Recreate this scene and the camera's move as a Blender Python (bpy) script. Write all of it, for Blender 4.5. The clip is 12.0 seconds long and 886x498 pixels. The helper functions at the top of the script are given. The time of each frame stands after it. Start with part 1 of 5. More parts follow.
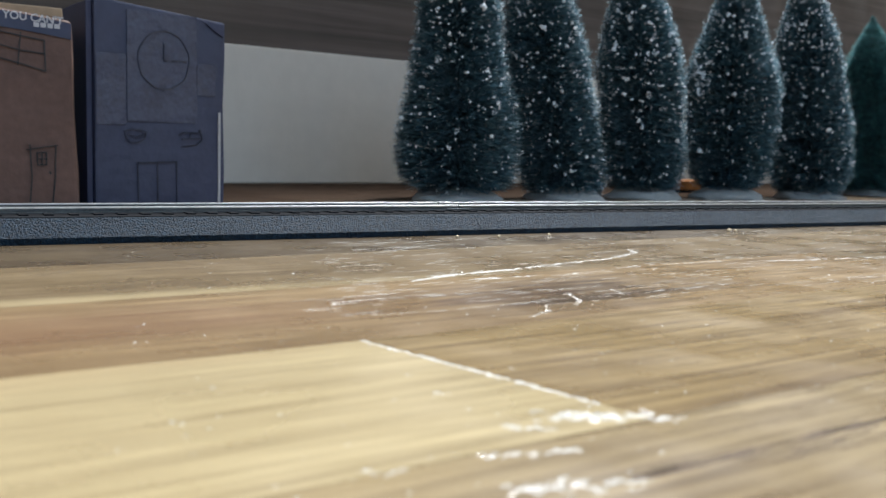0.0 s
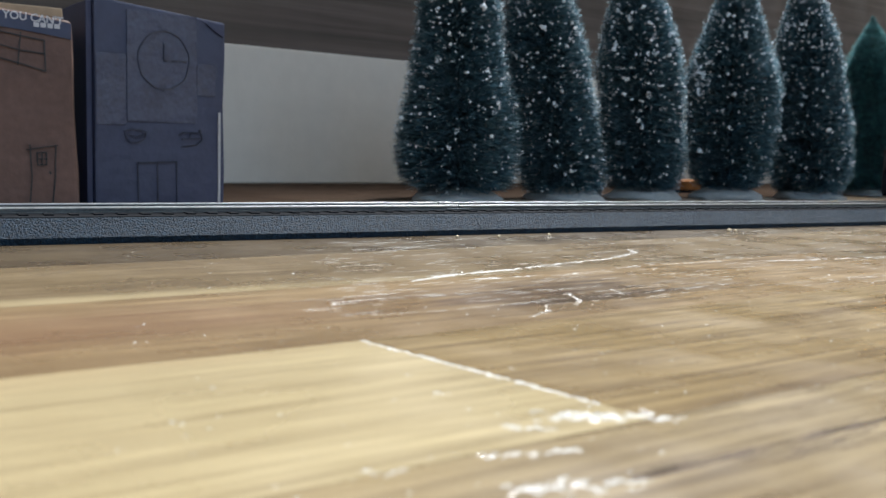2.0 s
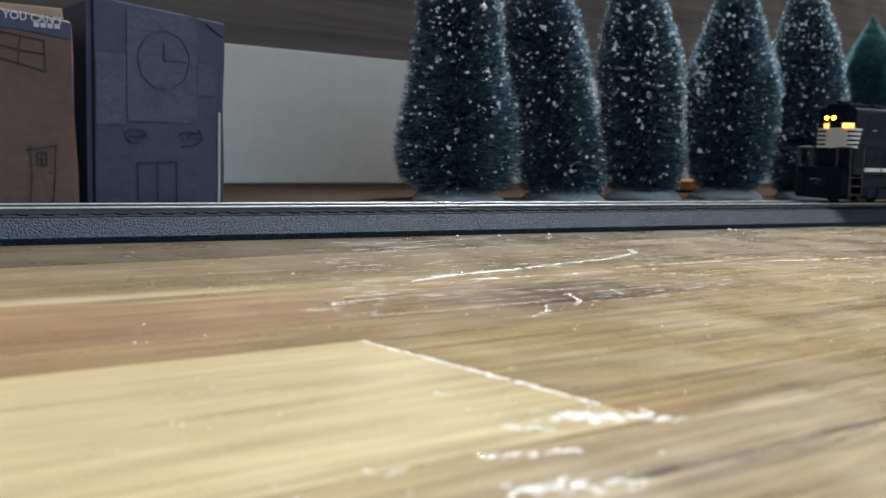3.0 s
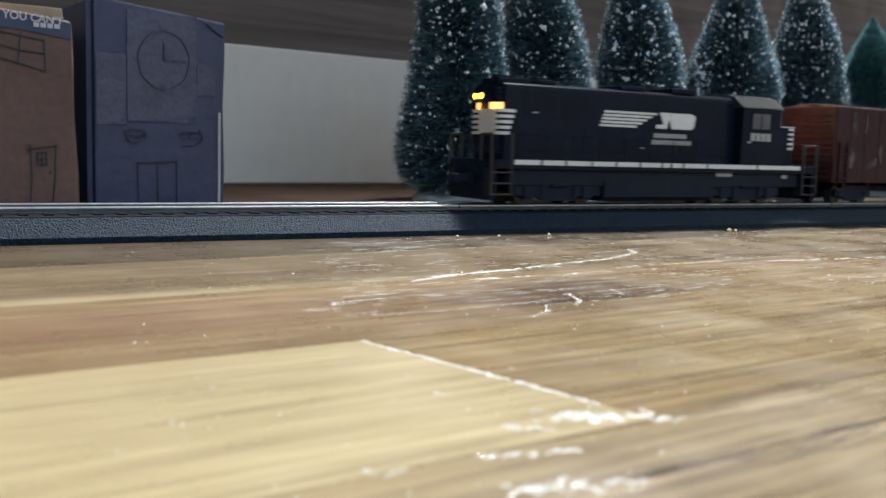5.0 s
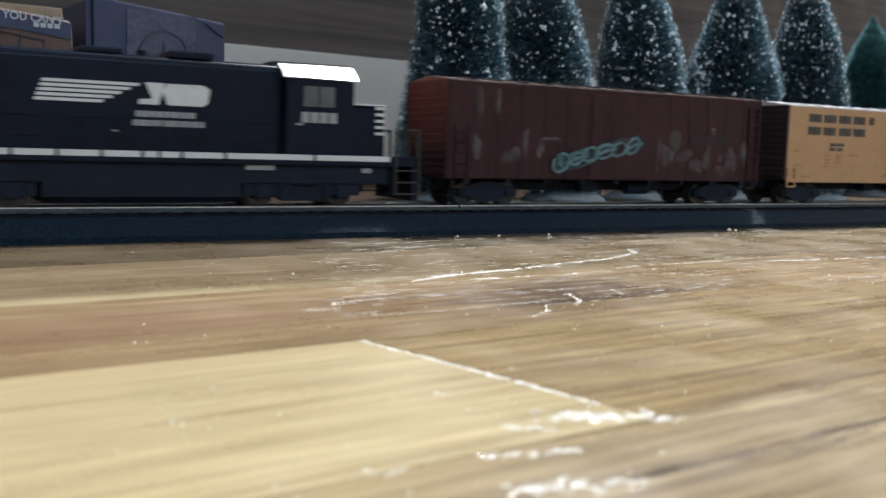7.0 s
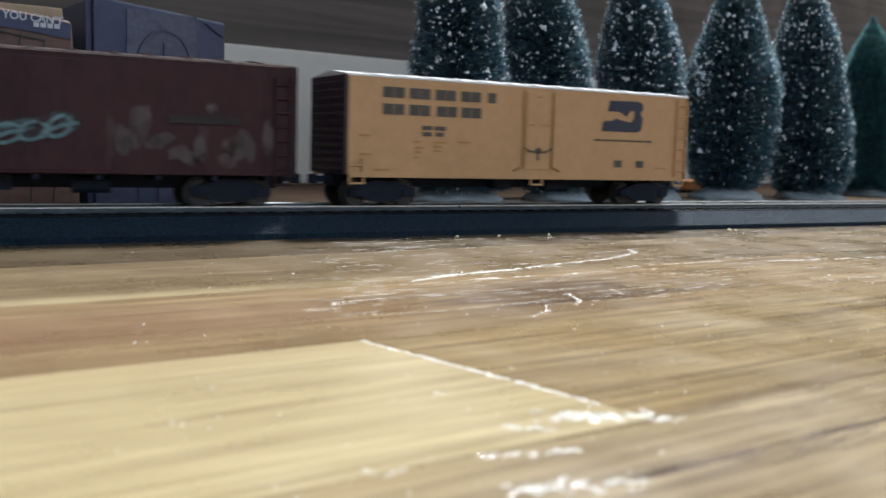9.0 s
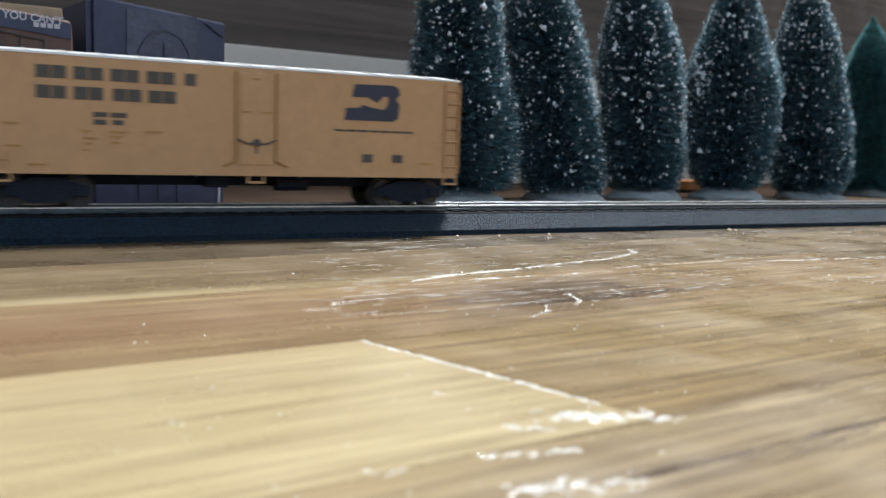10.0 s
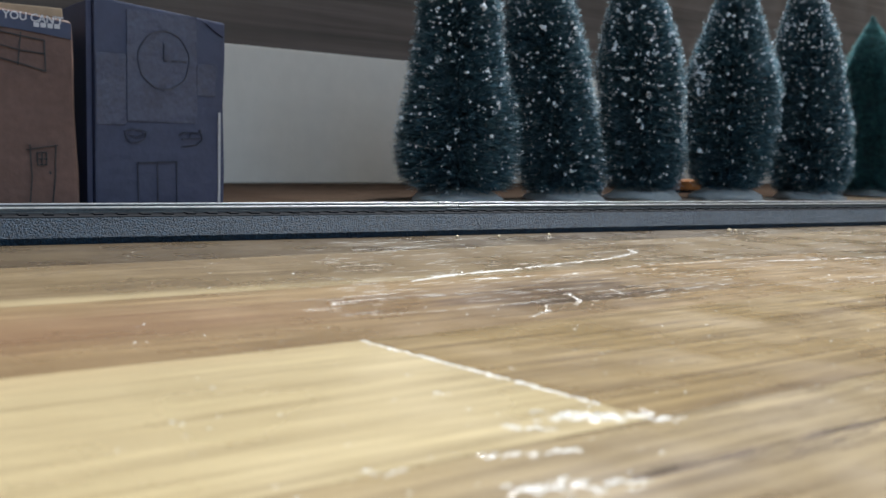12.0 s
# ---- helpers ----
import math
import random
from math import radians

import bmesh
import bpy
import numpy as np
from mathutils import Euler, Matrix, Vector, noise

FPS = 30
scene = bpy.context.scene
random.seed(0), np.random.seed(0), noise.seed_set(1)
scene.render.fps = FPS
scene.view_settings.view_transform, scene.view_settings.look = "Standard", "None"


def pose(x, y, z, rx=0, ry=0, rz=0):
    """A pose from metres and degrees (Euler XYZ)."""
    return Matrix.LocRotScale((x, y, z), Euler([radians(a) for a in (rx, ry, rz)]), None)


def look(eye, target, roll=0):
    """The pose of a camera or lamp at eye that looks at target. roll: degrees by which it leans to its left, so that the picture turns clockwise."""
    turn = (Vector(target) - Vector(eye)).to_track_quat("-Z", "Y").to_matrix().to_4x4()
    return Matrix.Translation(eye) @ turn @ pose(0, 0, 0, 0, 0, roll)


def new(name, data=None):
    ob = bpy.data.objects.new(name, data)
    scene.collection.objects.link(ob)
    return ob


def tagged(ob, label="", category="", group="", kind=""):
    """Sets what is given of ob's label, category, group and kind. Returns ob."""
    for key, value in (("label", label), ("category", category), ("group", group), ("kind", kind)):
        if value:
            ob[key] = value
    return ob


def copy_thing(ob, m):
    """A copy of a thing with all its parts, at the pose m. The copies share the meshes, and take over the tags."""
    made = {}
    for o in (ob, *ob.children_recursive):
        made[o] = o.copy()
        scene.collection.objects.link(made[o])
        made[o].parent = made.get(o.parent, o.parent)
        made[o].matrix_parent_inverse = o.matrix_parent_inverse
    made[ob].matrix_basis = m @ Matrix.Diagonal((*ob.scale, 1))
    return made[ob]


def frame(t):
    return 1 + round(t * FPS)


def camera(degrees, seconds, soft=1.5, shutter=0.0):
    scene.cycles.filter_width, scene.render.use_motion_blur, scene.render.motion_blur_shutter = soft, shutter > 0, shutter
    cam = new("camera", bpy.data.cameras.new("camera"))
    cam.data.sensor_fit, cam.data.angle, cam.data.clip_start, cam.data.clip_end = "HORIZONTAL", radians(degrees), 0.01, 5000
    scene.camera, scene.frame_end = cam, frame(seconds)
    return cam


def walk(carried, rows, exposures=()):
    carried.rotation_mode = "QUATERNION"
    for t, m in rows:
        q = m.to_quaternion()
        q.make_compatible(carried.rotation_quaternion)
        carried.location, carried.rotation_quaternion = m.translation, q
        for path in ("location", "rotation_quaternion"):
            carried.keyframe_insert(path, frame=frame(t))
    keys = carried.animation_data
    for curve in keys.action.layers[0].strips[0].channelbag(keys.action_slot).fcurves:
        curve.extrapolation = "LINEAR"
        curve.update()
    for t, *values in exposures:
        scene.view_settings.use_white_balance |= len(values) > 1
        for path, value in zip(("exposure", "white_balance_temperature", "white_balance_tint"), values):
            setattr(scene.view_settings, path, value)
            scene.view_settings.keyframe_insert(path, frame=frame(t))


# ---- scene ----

# ---------------------------------------------------------------- camera
EYE = Vector((0.0, 0.0, 0.03376))
AIM = Vector((math.sin(radians(29.664)) * math.cos(radians(6.196)), math.cos(radians(29.664)) * math.cos(radians(6.196)), -math.sin(radians(6.196))))
cam = camera(50.657, 12.0, soft=1.5, shutter=0.5)
cam.data.dof.use_dof = True
cam.data.dof.focus_distance = 0.31
cam.data.dof.aperture_fstop = 30.0
walk(cam, [(0.0, look(EYE, EYE + AIM, 1.716)), (12.0, look(EYE, EYE + AIM, 1.716))])

# ---------------------------------------------------------------- light
TRACK_Y = 0.3385      # centre line of the track
RAIL_Z = 0.0106       # top of the rails
world = bpy.data.worlds.new("room_air")
scene.world = world
world.use_nodes = True
world.node_tree.nodes["Background"].inputs[0].default_value = (0.5, 0.6, 0.8, 1)
world.node_tree.nodes["Background"].inputs[1].default_value = 0.02
scene.view_settings.exposure = 0.0

lamp_data = bpy.data.lights.new("ceiling_lamp", "AREA")
lamp_data.shape = "RECTANGLE"
lamp_data.size, lamp_data.size_y = 0.36, 0.26
lamp_data.energy = 163
lamp_data.color = (0.95, 0.98, 1.0)
lamp = new("ceiling_lamp", lamp_data)
lamp.matrix_world = look((1.32, 1.15, 2.33), (0.75, 0.70, 0.0))

# unseen cool fill lamp, added in an opening made in the south wall
fill_data = bpy.data.lights.new("unseen_cool_fill", "AREA")
fill_data.shape = "RECTANGLE"
fill_data.size, fill_data.size_y = 1.7, 1.1
fill_data.energy = 26
fill_data.color = (0.45, 0.70, 1.0)
fill_lamp = new("unseen_cool_fill", fill_data)
fill_lamp.matrix_world = look((0.1, -2.24, 1.5), (0.1, 0.0, 1.2))


# ---------------------------------------------------------------- materials
def nodes_of(name):
    m = bpy.data.materials.new(name)
    m.use_nodes = True
    return m, m.node_tree, m.node_tree.nodes["Principled BSDF"]


def mat(name, color, rough=0.5, metal=0.0, vary=0.15, scale=40.0, bump=0.0, bump_scale=400.0, emit=0.0, stretch=(1, 1, 1), spec=0.5, blotch=None, depth=0.0):
    """Plain surface with two scales of variation, in metres of object space."""
    m, nt, b = nodes_of(name)
    L = nt.links.new
    tc = nt.nodes.new("ShaderNodeTexCoord")
    mp = nt.nodes.new("ShaderNodeMapping")
    mp.inputs["Scale"].default_value = stretch
    L(tc.outputs["Object"], mp.inputs["Vector"])
    n1 = nt.nodes.new("ShaderNodeTexNoise")
    n1.inputs["Scale"].default_value = scale
    n1.inputs["Detail"].default_value = 6
    L(mp.outputs[0], n1.inputs["Vector"])
    n2 = nt.nodes.new("ShaderNodeTexNoise")
    n2.inputs["Scale"].default_value = scale * 9
    n2.inputs["Detail"].default_value = 4
    L(mp.outputs[0], n2.inputs["Vector"])
    add = nt.nodes.new("ShaderNodeMath")
    add.operation = "ADD"
    L(n1.outputs[0], add.inputs[0])
    L(n2.outputs[0], add.inputs[1])
    ramp = nt.nodes.new("ShaderNodeMapRange")
    ramp.inputs[1].default_value, ramp.inputs[2].default_value = 0.7, 1.3
    L(add.outputs[0], ramp.inputs[0])
    mix = nt.nodes.new("ShaderNodeMix")
    mix.data_type = "RGBA"
    other = blotch if blotch else tuple(c * (1 + vary * 1.2) for c in color)
    mix.inputs["A"].default_value = (*[c * (1 - vary) for c in color], 1)
    mix.inputs["B"].default_value = (*other, 1)
    L(ramp.outputs[0], mix.inputs["Factor"])
    L(mix.outputs["Result"], b.inputs["Base Color"])
    b.inputs["Roughness"].default_value = rough
    b.inputs["Metallic"].default_value = metal
    b.inputs["Specular IOR Level"].default_value = spec
    if bump:
        n3 = nt.nodes.new("ShaderNodeTexNoise")
        n3.inputs["Scale"].default_value = bump_scale
        n3.inputs["Detail"].default_value = 5
        L(mp.outputs[0], n3.inputs["Vector"])
        bp = nt.nodes.new("ShaderNodeBump")
        bp.inputs["Strength"].default_value = bump
        bp.inputs["Distance"].default_value = depth or 0.6 / bump_scale
        L(n3.outputs[0], bp.inputs["Height"])
        L(bp.outputs[0], b.inputs["Normal"])
    if emit:
        b.inputs["Emission Color"].default_value = (*color, 1)
        b.inputs["Emission Strength"].default_value = emit
    return m


def wood_mat(name, dark, light, rough, coarse=14.0, gloss_vary=0.12, bump=0.12, tinted=True, figure=0.0, span=(0.72, 1.18), marks=(), spec=0.5):
    """Wood with the grain along local x; each piece is toned by its own object colour."""
    m, nt, b = nodes_of(name)
    L = nt.links.new
    tc = nt.nodes.new("ShaderNodeTexCoord")
    info = nt.nodes.new("ShaderNodeObjectInfo")
    shift = nt.nodes.new("ShaderNodeVectorMath")
    shift.operation = "SCALE"
    shift.inputs[0].default_value = (3.1, 7.7, 1.3)
    L(info.outputs["Random"], shift.inputs["Scale"])
    off = nt.nodes.new("ShaderNodeVectorMath")
    off.operation = "ADD"
    L(tc.outputs["Object"], off.inputs[0])
    L(shift.outputs[0], off.inputs[1])
    mp = nt.nodes.new("ShaderNodeMapping")
    mp.inputs["Scale"].default_value = (0.35, 9.0, 9.0)
    L(off.outputs[0], mp.inputs["Vector"])
    broad = nt.nodes.new("ShaderNodeTexNoise")
    broad.inputs["Scale"].default_value = coarse * 1.0
    broad.inputs["Detail"].default_value = 3
    broad.inputs["Distortion"].default_value = 1.6
    L(mp.outputs[0], broad.inputs["Vector"])
    fine = nt.nodes.new("ShaderNodeTexNoise")
    fine.inputs["Scale"].default_value = coarse * 2.1
    fine.inputs["Detail"].default_value = 8
    fine.inputs["Roughness"].default_value = 0.65
    L(mp.outputs[0], fine.inputs["Vector"])
    mp2 = nt.nodes.new("ShaderNodeMapping")
    mp2.inputs["Scale"].default_value = (0.7, 40.0, 40.0)
    L(off.outputs[0], mp2.inputs["Vector"])
    pore = nt.nodes.new("ShaderNodeTexNoise")
    pore.inputs["Scale"].default_value = coarse * 3
    pore.inputs["Detail"].default_value = 4
    L(mp2.outputs[0], pore.inputs["Vector"])
    s1 = nt.nodes.new("ShaderNodeMath")
    s1.operation = "MULTIPLY_ADD"
    s1.inputs[1].default_value = 0.95
    L(fine.outputs[0], s1.inputs[0])
    L(broad.outputs[0], s1.inputs[2])
    s2 = nt.nodes.new("ShaderNodeMath")
    s2.operation = "MULTIPLY_ADD"
    s2.inputs[1].default_value = 0.40
    L(pore.outputs[0], s2.inputs[0])
    L(s1.outputs[0], s2.inputs[2])
    rg = nt.nodes.new("ShaderNodeMapRange")
    rg.inputs[1].default_value, rg.inputs[2].default_value = span
    L(s2.outputs[0], rg.inputs[0])
    mix = nt.nodes.new("ShaderNodeMix")
    mix.data_type = "RGBA"
    mix.inputs["A"].default_value = (*dark, 1)
    mix.inputs["B"].default_value = (*light, 1)
    L(rg.outputs[0], mix.inputs["Factor"])
    last = mix.outputs["Result"]
    if figure:
        mp3 = nt.nodes.new("ShaderNodeMapping")
        mp3.inputs["Scale"].default_value = (1.0, 2.6, 2.6)
        L(off.outputs[0], mp3.inputs["Vector"])
        knot = nt.nodes.new("ShaderNodeTexNoise")
        knot.inputs["Scale"].default_value = 11
        knot.inputs["Detail"].default_value = 5
        knot.inputs["Distortion"].default_value = 1.2
        L(mp3.outputs[0], knot.inputs["Vector"])
        kr = nt.nodes.new("ShaderNodeMapRange")
        kr.inputs[1].default_value, kr.inputs[2].default_value = 0.46, 0.72
        kr.inputs[4].default_value = figure
        L(knot.outputs[0], kr.inputs[0])
        km = nt.nodes.new("ShaderNodeMix")
        km.data_type = "RGBA"
        km.inputs["B"].default_value = (0.15, 0.095, 0.06, 1)
        amount = nt.nodes.new("ShaderNodeMath")
        amount.operation = "MULTIPLY"
        L(kr.outputs[0], amount.inputs[0])
        L(info.outputs["Alpha"], amount.inputs[1])
        L(amount.outputs[0], km.inputs["Factor"])
        L(last, km.inputs["A"])
        last = km.outputs["Result"]
    # local figure in the wood: centre and half sizes in the piece's own metres, colour, strength, rings
    for cx, cy, rx, ry, colour, strength, rings in marks:
        near = nt.nodes.new("ShaderNodeVectorMath")
        near.operation = "SUBTRACT"
        near.inputs[1].default_value = (cx, cy, 0)
        L(tc.outputs["Object"], near.inputs[0])
        size = nt.nodes.new("ShaderNodeVectorMath")
        size.operation = "DIVIDE"
        size.inputs[1].default_value = (rx, ry, 1)
        L(near.outputs[0], size.inputs[0])
        dist = nt.nodes.new("ShaderNodeVectorMath")
        dist.operation = "LENGTH"
        L(size.outputs[0], dist.inputs[0])
        wob = nt.nodes.new("ShaderNodeMath")
        wob.operation = "MULTIPLY_ADD"
        wob.inputs[1].default_value = 1.1
        L(broad.outputs[0], wob.inputs[0])
        L(dist.outputs["Value"], wob.inputs[2])
        fade = nt.nodes.new("ShaderNodeMapRange")
        fade.interpolation_type = "SMOOTHSTEP"
        fade.inputs[1].default_value, fade.inputs[2].default_value = 0.55, 1.55
        fade.inputs[3].default_value, fade.inputs[4].default_value = strength, 0.0
        L(wob.outputs[0], fade.inputs[0])
        amount = fade.outputs[0]
        if rings:
            turns = nt.nodes.new("ShaderNodeMath")
            turns.operation = "MULTIPLY"
            turns.inputs[1].default_value = rings
            L(wob.outputs[0], turns.inputs[0])
            wave = nt.nodes.new("ShaderNodeMath")
            wave.operation = "SINE"
            L(turns.outputs[0], wave.inputs[0])
            level = nt.nodes.new("ShaderNodeMapRange")
            level.inputs[1].default_value, level.inputs[2].default_value = -1, 1
            level.inputs[3].default_value, level.inputs[4].default_value = 0.45, 1.0
            L(wave.outputs[0], level.inputs[0])
            both = nt.nodes.new("ShaderNodeMath")
            both.operation = "MULTIPLY"
            L(amount, both.inputs[0])
            L(level.outputs[0], both.inputs[1])
            amount = both.outputs[0]
        stain = nt.nodes.new("ShaderNodeMix")
        stain.data_type = "RGBA"
        stain.inputs["B"].default_value = (*colour, 1)
        L(amount, stain.inputs["Factor"])
        L(last, stain.inputs["A"])
        last = stain.outputs["Result"]
    b.inputs["Specular IOR Level"].default_value = spec
    if tinted:
        tone = nt.nodes.new("ShaderNodeMix")
        tone.data_type, tone.blend_type = "RGBA", "MULTIPLY"
        tone.inputs["Factor"].default_value = 1
        L(last, tone.inputs["A"])
        L(info.outputs["Color"], tone.inputs["B"])
        last = tone.outputs["Result"]
    L(last, b.inputs["Base Color"])
    wear = nt.nodes.new("ShaderNodeTexNoise")
    wear.inputs["Scale"].default_value = 35
    wear.inputs["Detail"].default_value = 6
    L(tc.outputs["Object"], wear.inputs["Vector"])
    rr = nt.nodes.new("ShaderNodeMapRange")
    rr.inputs[1].default_value, rr.inputs[2].default_value = 0.3, 0.7
    rr.inputs[3].default_value, rr.inputs[4].default_value = rough - gloss_vary, rough + gloss_vary
    L(wear.outputs[0], rr.inputs[0])
    L(rr.outputs[0], b.inputs["Roughness"])
    bp = nt.nodes.new("ShaderNodeBump")
    bp.inputs["Strength"].default_value = bump
    bp.inputs["Distance"].default_value = 0.0004
    L(s2.outputs[0], bp.inputs["Height"])
    L(bp.outputs[0], b.inputs["Normal"])
    return m


M_PLANK = wood_mat("laminate", (0.20, 0.145, 0.085), (0.66, 0.55, 0.35), 0.30, coarse=30, figure=0.85, bump=0.2, span=(0.82, 1.58))
M_PLANK_KNOT = wood_mat("knotty_laminate", (0.20, 0.145, 0.085), (0.66, 0.55, 0.35), 0.30, coarse=30, figure=0.55, bump=0.2, span=(0.82, 1.58), marks=((0.380, 0.026, 0.078, 0.027, (0.055, 0.038, 0.038), 0.95, 16.0), (0.24, 0.030, 0.16, 0.030, (0.36, 0.25, 0.17), 0.75, 0)))
M_PLANK_STREAK = wood_mat("streaked_laminate", (0.20, 0.145, 0.085), (0.66, 0.55, 0.35), 0.30, coarse=30, figure=0.45, bump=0.2, span=(0.82, 1.58), marks=((0.25, 0.002, 0.16, 0.009, (0.90, 0.80, 0.52), 0.9, 0),))
M_PLANK_EDGE = wood_mat("brown_edged_laminate", (0.20, 0.145, 0.085), (0.66, 0.55, 0.35), 0.30, coarse=30, figure=0.85, bump=0.2, span=(0.62, 1.85), marks=((0.17, 0.060, 0.26, 0.017, (0.44, 0.32, 0.20), 0.75, 0),))
# laminate darkened and dulled to stand in for shade behind the track
M_PLANK_SHADED = wood_mat("shaded_dull_boards", (0.11, 0.074, 0.056), (0.34, 0.235, 0.165), 0.85, coarse=22, gloss_vary=0.05, bump=0.2, span=(0.82, 1.58), spec=0.08)
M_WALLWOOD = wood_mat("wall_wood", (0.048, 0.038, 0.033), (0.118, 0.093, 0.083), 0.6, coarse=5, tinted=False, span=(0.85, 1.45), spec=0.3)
M_SUBFLOOR = mat("underlay", (0.12, 0.08, 0.05), 0.8)
M_WHITE = mat("white_paint", (0.63, 0.585, 0.53), 0.5, vary=0.04, scale=8, bump=0.06, bump_scale=300)
M_PLASTER = mat("plaster", (0.7, 0.69, 0.67), 0.9, vary=0.05, scale=3)
M_ROADBED = mat("roadbed_plastic", (0.0062, 0.0195, 0.0370), 0.5, vary=0.9, scale=900, bump=1.0, bump_scale=1500, spec=0.22, depth=0.0014)
M_TIE = mat("tie_plastic", (0.010, 0.011, 0.014), 0.85, vary=0.2, spec=0.12)
M_RAIL = mat("nickel_rail", (0.62, 0.65, 0.68), 0.33, metal=1.0, vary=0.15, scale=60)
# darker copy of the rail metal: shade on the sides put into the colour
M_RAILWEB = mat("shaded_rail_web", (0.075, 0.088, 0.098), 0.5, metal=0.6, vary=0.3, scale=120)
M_BLACK = mat("black_paint", (0.0048, 0.0084, 0.0190), 0.24, vary=0.25, scale=60, bump=0.03, spec=0.13)
M_UNDER = mat("underframe_black", (0.0085, 0.0125, 0.0225), 0.7, vary=0.3, scale=90, spec=0.2)
M_DECAL = mat("white_decal", (0.62, 0.62, 0.60), 0.5, vary=0.05)
M_GREYDECAL = mat("grey_decal", (0.30, 0.30, 0.30), 0.5, vary=0.15, scale=300)
M_CABGLASS = mat("cab_window", (0.09, 0.09, 0.10), 0.15, vary=0.3, scale=150)
M_HANDRAIL = mat("handrail_wire", (0.030, 0.027, 0.024), 0.5, metal=0.2)
M_RED = mat("oxide_red", (0.030, 0.0090, 0.0125), 0.5, vary=0.3, scale=45, bump=0.1, blotch=(0.050, 0.0175, 0.0205), stretch=(1, 1, 0.35), spec=0.2)
M_REDROOF = mat("red_roof_gloss", (0.050, 0.022, 0.024), 0.26, vary=0.4, scale=70, bump=0.15, spec=0.8, blotch=(0.16, 0.11, 0.105))
M_REDSTAIN = mat("chalky_wear", (0.25, 0.195, 0.19), 0.8, vary=0.5, scale=160, blotch=(0.13, 0.090, 0.090))
def ragged(m, scale, lo, hi, stretch=(1, 1, 1)):
    """Break a thin coat up into ragged islands, so that the paint below shows."""
    nt = m.node_tree
    L = nt.links.new
    tc = nt.nodes.new("ShaderNodeTexCoord")
    mp = nt.nodes.new("ShaderNodeMapping")
    mp.inputs["Scale"].default_value = stretch
    L(tc.outputs["Object"], mp.inputs["Vector"])
    n = nt.nodes.new("ShaderNodeTexNoise")
    n.inputs["Scale"].default_value = scale
    n.inputs["Detail"].default_value = 6
    n.inputs["Roughness"].default_value = 0.7
    L(mp.outputs[0], n.inputs["Vector"])
    cut = nt.nodes.new("ShaderNodeMapRange")
    cut.inputs[1].default_value, cut.inputs[2].default_value = lo, hi
    L(n.outputs[0], cut.inputs[0])
    L(cut.outputs[0], nt.nodes["Principled BSDF"].inputs["Alpha"])
    return m


M_REDSTAIN = ragged(M_REDSTAIN, 230, 0.38, 0.78, (1, 1, 0.45))
M_TEAL_MIST = ragged(mat("teal_mist", (0.080, 0.155, 0.170), 0.7, vary=0.4, scale=300), 260, 0.42, 0.68)
M_BLACKSTAIN = mat("painted_over", (0.016, 0.008, 0.009), 0.7, vary=0.3)
M_TEAL = mat("teal_spray", (0.060, 0.135, 0.150), 0.6, vary=0.5, scale=420, blotch=(0.15, 0.25, 0.27))
M_YELLOW = mat("yellow_paint", (0.455, 0.258, 0.122), 0.45, vary=0.07, scale=35, bump=0.05)
M_SILVER = mat("silver_roof", (0.66, 0.67, 0.68), 0.38, metal=0.25, vary=0.1)
M_BROWNEND = mat("brown_end", (0.026, 0.015, 0.021), 0.5, vary=0.2)
M_NAVY = mat("navy_decal", (0.018, 0.022, 0.045), 0.5, vary=0.1)
M_DARKTEXT = mat("dark_lettering", (0.062, 0.052, 0.044), 0.6, vary=0.2)
M_FAINT = mat("faint_lettering_rod_shade", (0.36, 0.19, 0.06), 0.6, vary=0.1)
M_WHEEL = mat("wheel_metal", (0.010, 0.011, 0.013), 0.45, metal=0.0, vary=0.2)
M_HEAD = mat("headlight_glow", (1.0, 0.38, 0.016), 0.3, vary=0, emit=35.0)
M_REAR = mat("rear_lamp_glow", (1.0, 0.62, 0.30), 0.3, vary=0, emit=420)
M_AMBER = mat("amber_board_glow", (1.0, 0.52, 0.14), 0.4, vary=0.2, emit=2.0)
M_BLUEPAPER = mat("blue_paper", (0.039, 0.048, 0.096), 0.55, vary=0.14, scale=22, bump=0.15, bump_scale=70)
M_BLUETAPE = mat("tape_over_blue", (0.049, 0.060, 0.108), 0.24, vary=0.22, scale=60, bump=0.25, bump_scale=120)
M_BLUEDARK = mat("blue_paper_side", (0.035, 0.040, 0.085), 0.6, vary=0.15, scale=22)
M_CARD = mat("brown_cardboard", (0.125, 0.071, 0.058), 0.7, vary=0.18, scale=26, bump=0.15, bump_scale=90)
M_CARDIN = mat("cardboard_inside", (0.34, 0.25, 0.17), 0.85, vary=0.1)
M_NAVYBAND = mat("navy_print", (0.03, 0.04, 0.09), 0.5, vary=0.1)
M_INK = mat("black_marker", (0.018, 0.018, 0.022), 0.5, vary=0.2)
M_FAINTINK = mat("faded_marker", (0.016, 0.020, 0.044), 0.5, vary=0.3)
M_WHITEINK = mat("white_print", (0.5, 0.5, 0.54), 0.6, vary=0.05)
M_TAPEEDGE = mat("clear_tape", (0.42, 0.42, 0.44), 0.25, vary=0.15)
M_SNOW = mat("flock_snow", (0.74, 0.80, 0.86), 0.85, vary=0.1, scale=200)
M_BASE = mat("snowy_base", (0.32, 0.35, 0.365), 0.8, vary=0.15, scale=120, bump=0.5, bump_scale=500)
M_ORANGE = mat("orange_strip_colour", (0.36, 0.135, 0.028), 0.6, vary=0.3, scale=30)
M_FLECK = mat("pale_flecks", (0.88, 0.86, 0.82), 0.25, vary=0.1)
